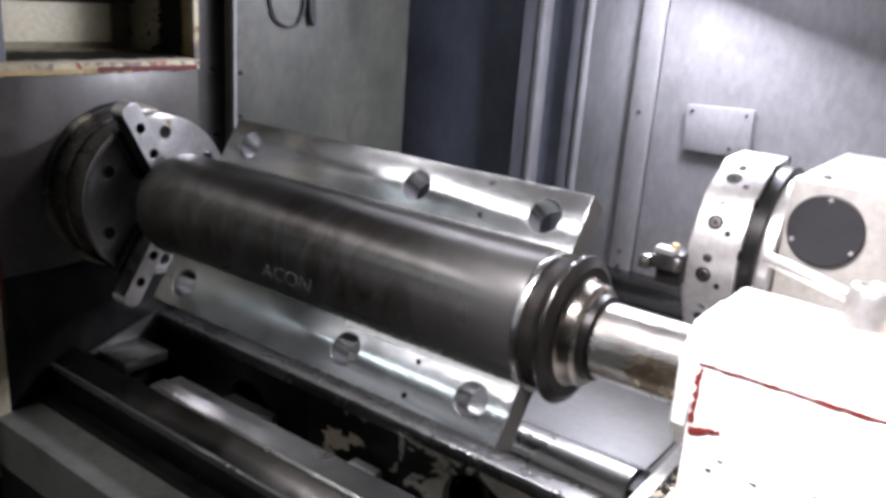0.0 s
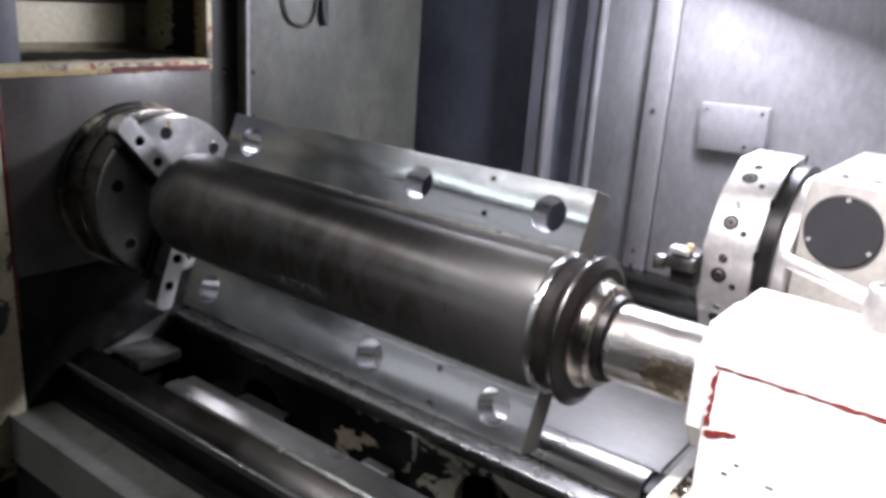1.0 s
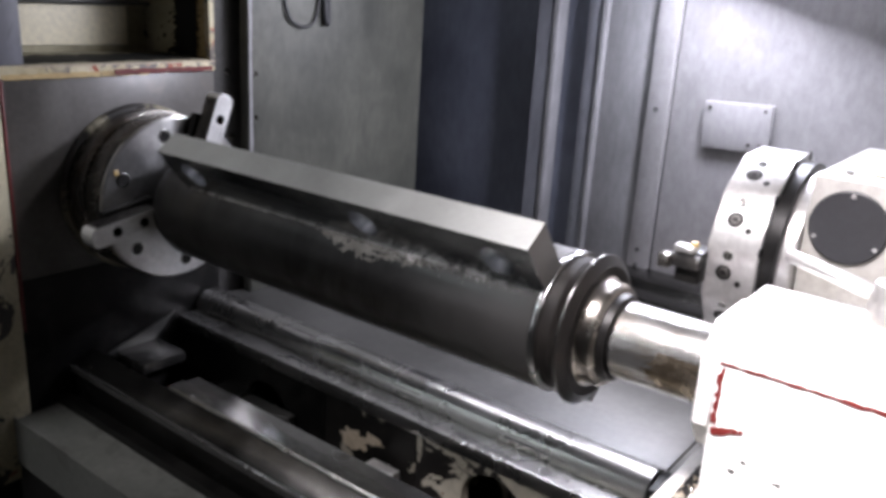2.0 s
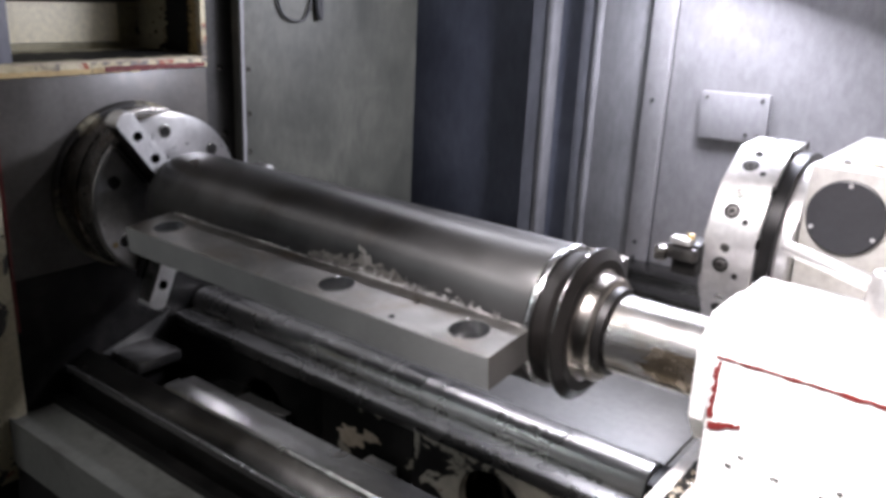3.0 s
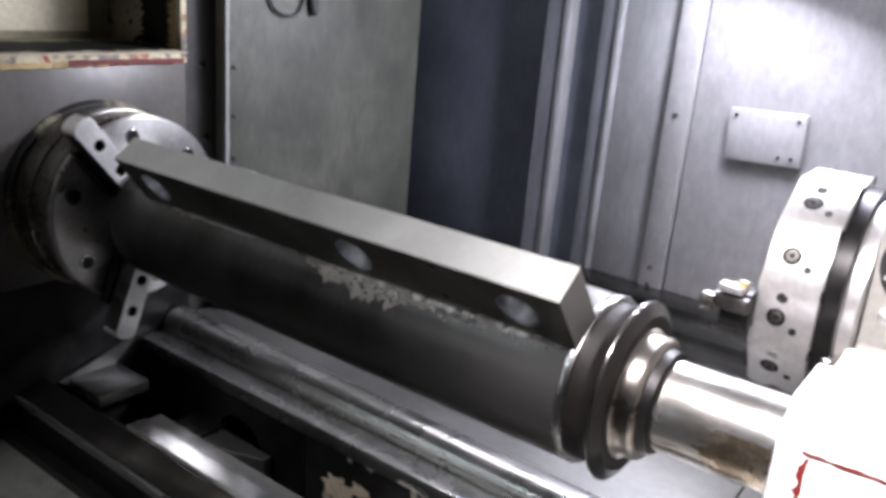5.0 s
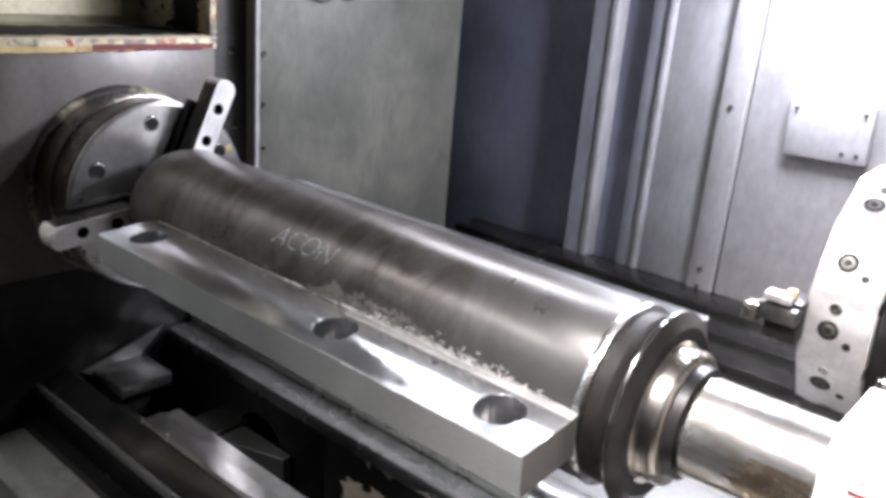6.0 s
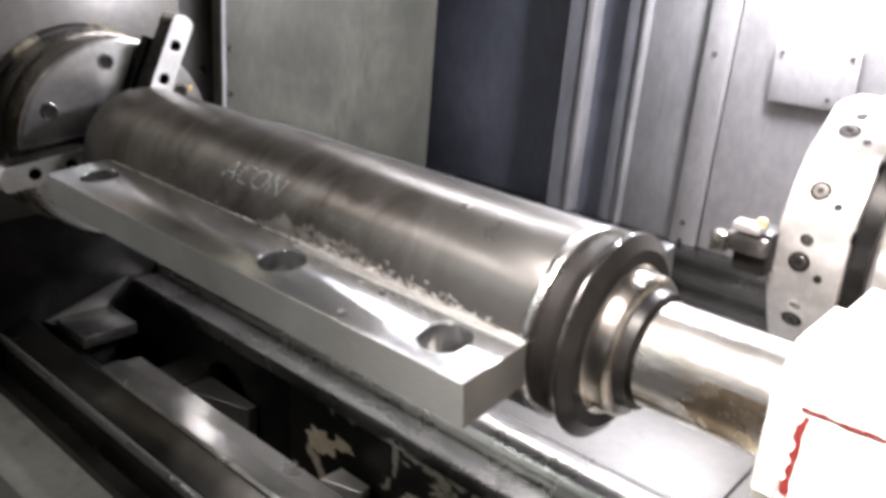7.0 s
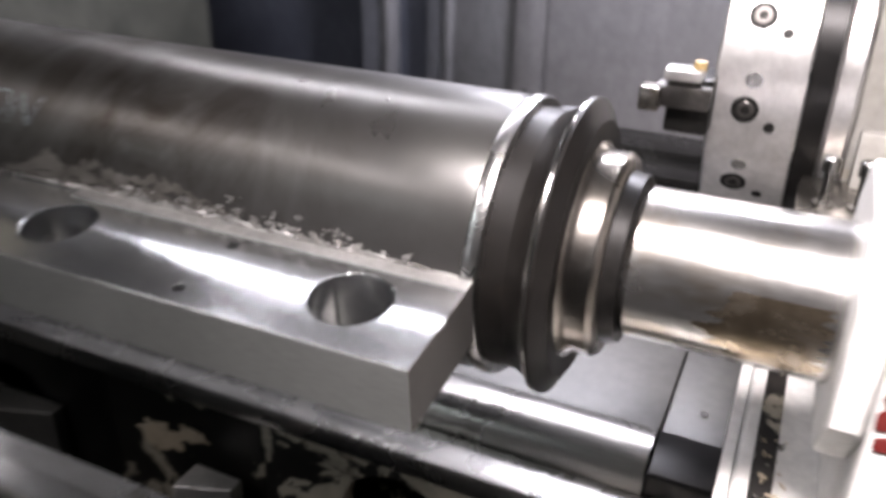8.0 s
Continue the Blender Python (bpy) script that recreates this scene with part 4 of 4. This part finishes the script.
opart("round_cover", lathe([(0.0, 0.0), (0.0, 0.069), (0.006, 0.069), (0.008, 0.066), (0.008, 0.0)], 64, Matrix.Translation((-0.265, 1.5695, 1.200)) @ turn_to((0, -1, 0))), COVER, "round dark cover disc")
for a in (90, 205, 330):
    c = radians(a)
    opart("cover_screw", lathe([(0, 0), (0, 0.004), (0.003, 0.004), (0.003, 0)], 12, Matrix.Translation((-0.265 + 0.060 * math.cos(c), 1.5615, 1.200 + 0.060 * math.sin(c))) @ turn_to((0, -1, 0))), TURRET)
opart("name_plate", box(-0.155, -0.085, 1.564, 1.5695, 1.165, 1.245, 0.001), WALLP, "small pale data plate")
for k in range(4):
    opart("plate_line", box(-0.148, -0.092, 1.562, 1.564, 1.176 + 0.018 * k, 1.182 + 0.018 * k), COLUMN, "unreadable dark line")
opart("top_plate", box(-0.25, 0.2, 1.64, 1.96, 1.2885, 1.293, 0.001), BORDER, "worn brownish top plate")
for x, y in ((-0.29, 1.64), (-0.17, 1.63), (-0.06, 1.65), (0.05, 1.63)):
    opart("top_screw", lathe([(0, 0), (0, 0.008), (0.008, 0.008), (0.008, 0)], 14, Matrix.Translation((x, y - 0.02, 1.287)) @ turn_to((0, 0, 1))), TURNED)
opart("lower_block", box(-0.333, -0.27, 1.52, 1.545, 0.99, 1.065, 0.004), HOUSING, "small pale block")
for x in (-0.358, -0.322):
    opart("hold_bolt", lathe([(0, 0), (0, 0.012), (0.004, 0.012), (0.004, 0.0055), (0.040, 0.0055), (0.040, 0.0095), (0.054, 0.0095), (0.057, 0.007), (0.057, 0)], 16, Matrix.Translation((x, 1.45, 1.0)) @ turn_to((0, 0, 1))), TURNED, "tall bright hold-down bolt")
opart("bolt_shelf", box(-0.385, -0.1, 1.415, 1.544, 0.93, 1.0, 0.004), CHUCK, "steel shelf under the bolts")

# ---- bed ----
rear = tagged(empty("rear_bed", pose(-0.8, 1.30, 0)), "chipped cream and black rear lathe bed casting with round openings", "machine bed")


def rpart(name, bm, mat, label="", bevel=0.0):
    bmesh.ops.transform(bm, matrix=pose(0.8, -1.30, 0), verts=bm.verts)
    return part(name, bm, mat, rear, label, bevel)


# Web goes from cream to black in three steps towards the headstock.
for x0, x1, holes, mat, lab in ((-1.02, 1.3, [(-0.80, 0.485, 0.085), (-0.45, 0.48, 0.085)], BEDP, "chipped cream web with round openings"), (-1.32, -1.0205, [], GREASE, "greasy black web with remains of cream paint"), (-1.93, -1.3205, [(-1.55, 0.45, 0.085)], BLACK, "black web")):
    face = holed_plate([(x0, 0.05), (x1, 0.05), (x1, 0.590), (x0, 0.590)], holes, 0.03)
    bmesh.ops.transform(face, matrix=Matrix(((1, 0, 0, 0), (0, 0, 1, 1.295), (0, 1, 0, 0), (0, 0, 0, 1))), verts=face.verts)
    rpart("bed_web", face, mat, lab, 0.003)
# Flat patches in place of a pale lump, placed to fit the camera's view.
for cx, cz, rx, rz in ((-1.215, 0.500, 0.050, 0.030), (-1.150, 0.520, 0.034, 0.020)):
    bm = bmesh.new()
    ring = []
    for k in range(36):
        a = radians(10 * k)
        f = 0.75 + 0.55 * noise.noise((3 * math.cos(a) + cx * 40, 3 * math.sin(a), 0.5)) + rng.uniform(-0.12, 0.12)
        ring.append(bm.verts.new((cx + rx * f * math.cos(a), 1.2785, cz + rz * f * math.sin(a))))
    bm.faces.new(ring)
    res = bmesh.ops.extrude_face_region(bm, geom=bm.faces[:], use_keep_orig=True)
    bmesh.ops.translate(bm, vec=(0, 0.003, 0), verts=[v for v in res["geom"] if isinstance(v, bmesh.types.BMVert)])
    bmesh.ops.triangulate(bm, faces=bm.faces[:])
    rpart("tan_patch", bm, TAN, "flat tan patch in place of a pale lump")
rpart("bed_back", box(-1.93, 1.3, 1.46, 1.49, 0.05, 0.58), GREASE, "dark inner wall")
rpart("bed_ledge", box(-1.93, 1.3, 1.274, 1.338, 0.590, 0.625, 0.004), BAR, "flat oiled steel ledge")
rpart("bed_rib", box(-1.93, 1.3, 1.338, 1.44, 0.560, 0.620), RAIL)
guide = tagged(empty("guide_bar", pose(-1.2, 1.388, 0.620)), "polished rounded steel guide bar along the rear bed", "guide rail")
arc = [(0.050 * math.cos(radians(a)), 0.010 + 0.046 * math.sin(radians(a))) for a in range(0, 181, 12)]
part("bar", prism([(0.050, 0.0)] + arc + [(-0.050, 0.0)], -0.73, 0.715), BAR, guide, "rounded bright bar")
part("bar_end", prism([(0.047, 0.0), (0.047, 0.036), (0.0, 0.045), (-0.047, 0.036), (-0.047, 0.0)], 0.716, 0.80), BLACK, guide, "dark end block", 0.004)
cover = tagged(empty("chip_cover", pose(-0.8, 1.74, 0.645)), "flat grey sheet metal cover between the bed ways", "cover sheet")
part("cover_sheet", box(-1.13, 0.315, -0.300, 0.16, -0.012, 0.006, 0.002), PAN, cover, "plain grey sheet")
part("cover_sheet", box(0.318, 2.0, -0.300, 0.16, -0.014, 0.004, 0.002), PAN, cover, "plain grey sheet with a screw")
part("cover_screw", lathe([(0, 0), (0, 0.006), (0.003, 0.006), (0.003, 0)], 12, Matrix.Translation((0.364, -0.24, 0.004)) @ turn_to((0, 0, 1))), TURNED, cover)
ways = tagged(empty("way_cover", pose(-0.8, 2.2, 0.53)), "dark stepped telescopic way cover along the back", "way cover")
for k in range(5):
    part("cover_step", box(-1.13, 2.0, -0.298 + 0.125 * k, -0.175 + 0.125 * k, 0.0, 0.105 + 0.018 * k, 0.004), RAIL, ways, "dark oily cover step")

front = tagged(empty("front_bed", pose(-1.2, 0.98, 0)), "dark oiled front lathe bed way", "machine bed")


def fpart(name, bm, mat, label="", bevel=0.0):
    bmesh.ops.transform(bm, matrix=pose(1.2, -0.98, 0), verts=bm.verts)
    return part(name, bm, mat, front, label, bevel)


fpart("way_body", prism([(0.953, 0.05), (0.953, 0.566), (0.960, 0.574), (0.985, 0.590), (1.006, 0.602), (1.010, 0.598), (1.010, 0.05)], -1.93, 1.3), RAIL, "dark oiled way", 0.002)
fpart("way_strip", prism([(1.012, 0.54), (1.012, 0.598), (1.018, 0.604), (1.060, 0.604), (1.063, 0.599), (1.103, 0.597), (1.103, 0.52)], -1.60, 1.3), STRIP, "bright flat way strip", 0.002)
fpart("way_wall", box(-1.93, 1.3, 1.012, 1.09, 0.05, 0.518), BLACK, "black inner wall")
fpart("front_lip", box(-1.93, 1.3, 0.941, 0.9525, 0.556, 0.572, 0.002), PAN, "thin grey lip")
fpart("lip_edge", box(-1.93, 1.3, 0.939, 0.9445, 0.5725, 0.575, 0.001), BAR, "worn bright edge")
pan = tagged(empty("chip_tray", pose(-1.2, 0.85, 0.45)), "grey chip tray in front of the bed", "tray")
part("tray_sheet", prism([(-0.062, 0.020), (0.055, 0.020), (0.055, 0.024), (-0.062, 0.024)], -0.74, 2.5), TRAY, pan, "flat dark grey sheet")
part("tray_lip", prism([(-0.066, -0.10), (-0.063, -0.10), (-0.063, 0.032), (-0.066, 0.032)], -0.74, 2.5), TRAY, pan, "folded tray lip")
# Black strip holds the shade of the gap between tray and way.
part("tray_wall", box(-0.74, 2.5, 0.056, 0.088, -0.40, 0.045), BLACK, pan, "black strip in place of the dark gap")
part("tray_support", box(-0.74, 2.5, -0.06, 0.05, -0.45, 0.018), BLACK, pan)
# Trench floor in one flat black.
pit = setting("trench_floor", box(-1.93, 1.3, 1.091, 1.279, 0.05, 0.2), BLACK, "black trench between the bed ways", "floor")

# small parts in the trench
step = tagged(empty("headstock_ledge", pose(-1.88, 1.14, 0.54)), "worn steel ledge below the chuck", "bracket")
part("ledge_plate", box(-0.06, 0.078, -0.065, 0.068, 0.0, 0.030, 0.004), STRIP, step, "bright-edged plate")
# Pale quadrilateral for a lit patch, shaped to fit the camera's view.
part("ledge_lit_patch", prism([(-0.090, 0.030), (-0.045, -0.010), (0.060, 0.031), (0.125, 0.095)], -0.058, -0.052), PAN, step, "thin grey quadrilateral for a lit patch on the face")
part("ledge_leg", box(-0.06, 0.04, -0.05, 0.03, -0.34, 0.0), BLACK, step)
for x, y, z, dx, dy, taper, mat, lab in ((-1.6575, 1.22, 0.49, 0.0475, 0.075, 0.0, STRIP, "bright steel block in the dark trench"), (-1.515, 1.235, 0.485, 0.088, 0.042, 0.06, PAN, "grey wedge-shaped block in the trench"), (-1.085, 1.226, 0.495, 0.042, 0.028, 0.03, JAW, "small bright block in the trench")):
    bm = box(-dx, dx, -dy, dy, 0.2 - z, 0.0)
    for v in bm.verts:
        if v.co.x > 0 and v.co.y < 0:
            v.co.y += taper
    blk = tagged(part("steel_block", bm, mat, None, bevel=0.003), lab, "block")
    blk.matrix_basis = pose(x, y, z)
tagged(part("feed_shaft", lathe([(-1.93, 0), (-1.93, 0.035), (-1.30, 0.035), (-1.28, 0.045), (-1.20, 0.045), (-1.19, 0.026), (0.9, 0.026), (0.9, 0)], 32, along_x(0, 1.225, 0.36)), BLACK), "black oily feed shaft lying in the trench", "shaft")


def motions():
    turn = [(0, 57.3), (0.4, 57.3), (0.75, 57.5), (0.9, 63.2), (1.0, 69.5), (1.25, 84.6), (1.5, 99.6), (2.0, 128.4), (2.5, 157.2), (3.0, 186.2), (3.5, 218.0), (4.0, 249.0), (4.5, 278.6), (5.0, 308.5), (5.5, 338.4), (5.8, 355.5), (5.9, 361.0), (6.0, 365.0), (6.1, 366.4), (6.3, 366.5), (7, 366.5), (8, 366.5)]
    for thing in (roller, chuck):
        walk(thing, [(t, pose(0, AY, AZ, a, 0, 0)) for t, a in turn])


motions()
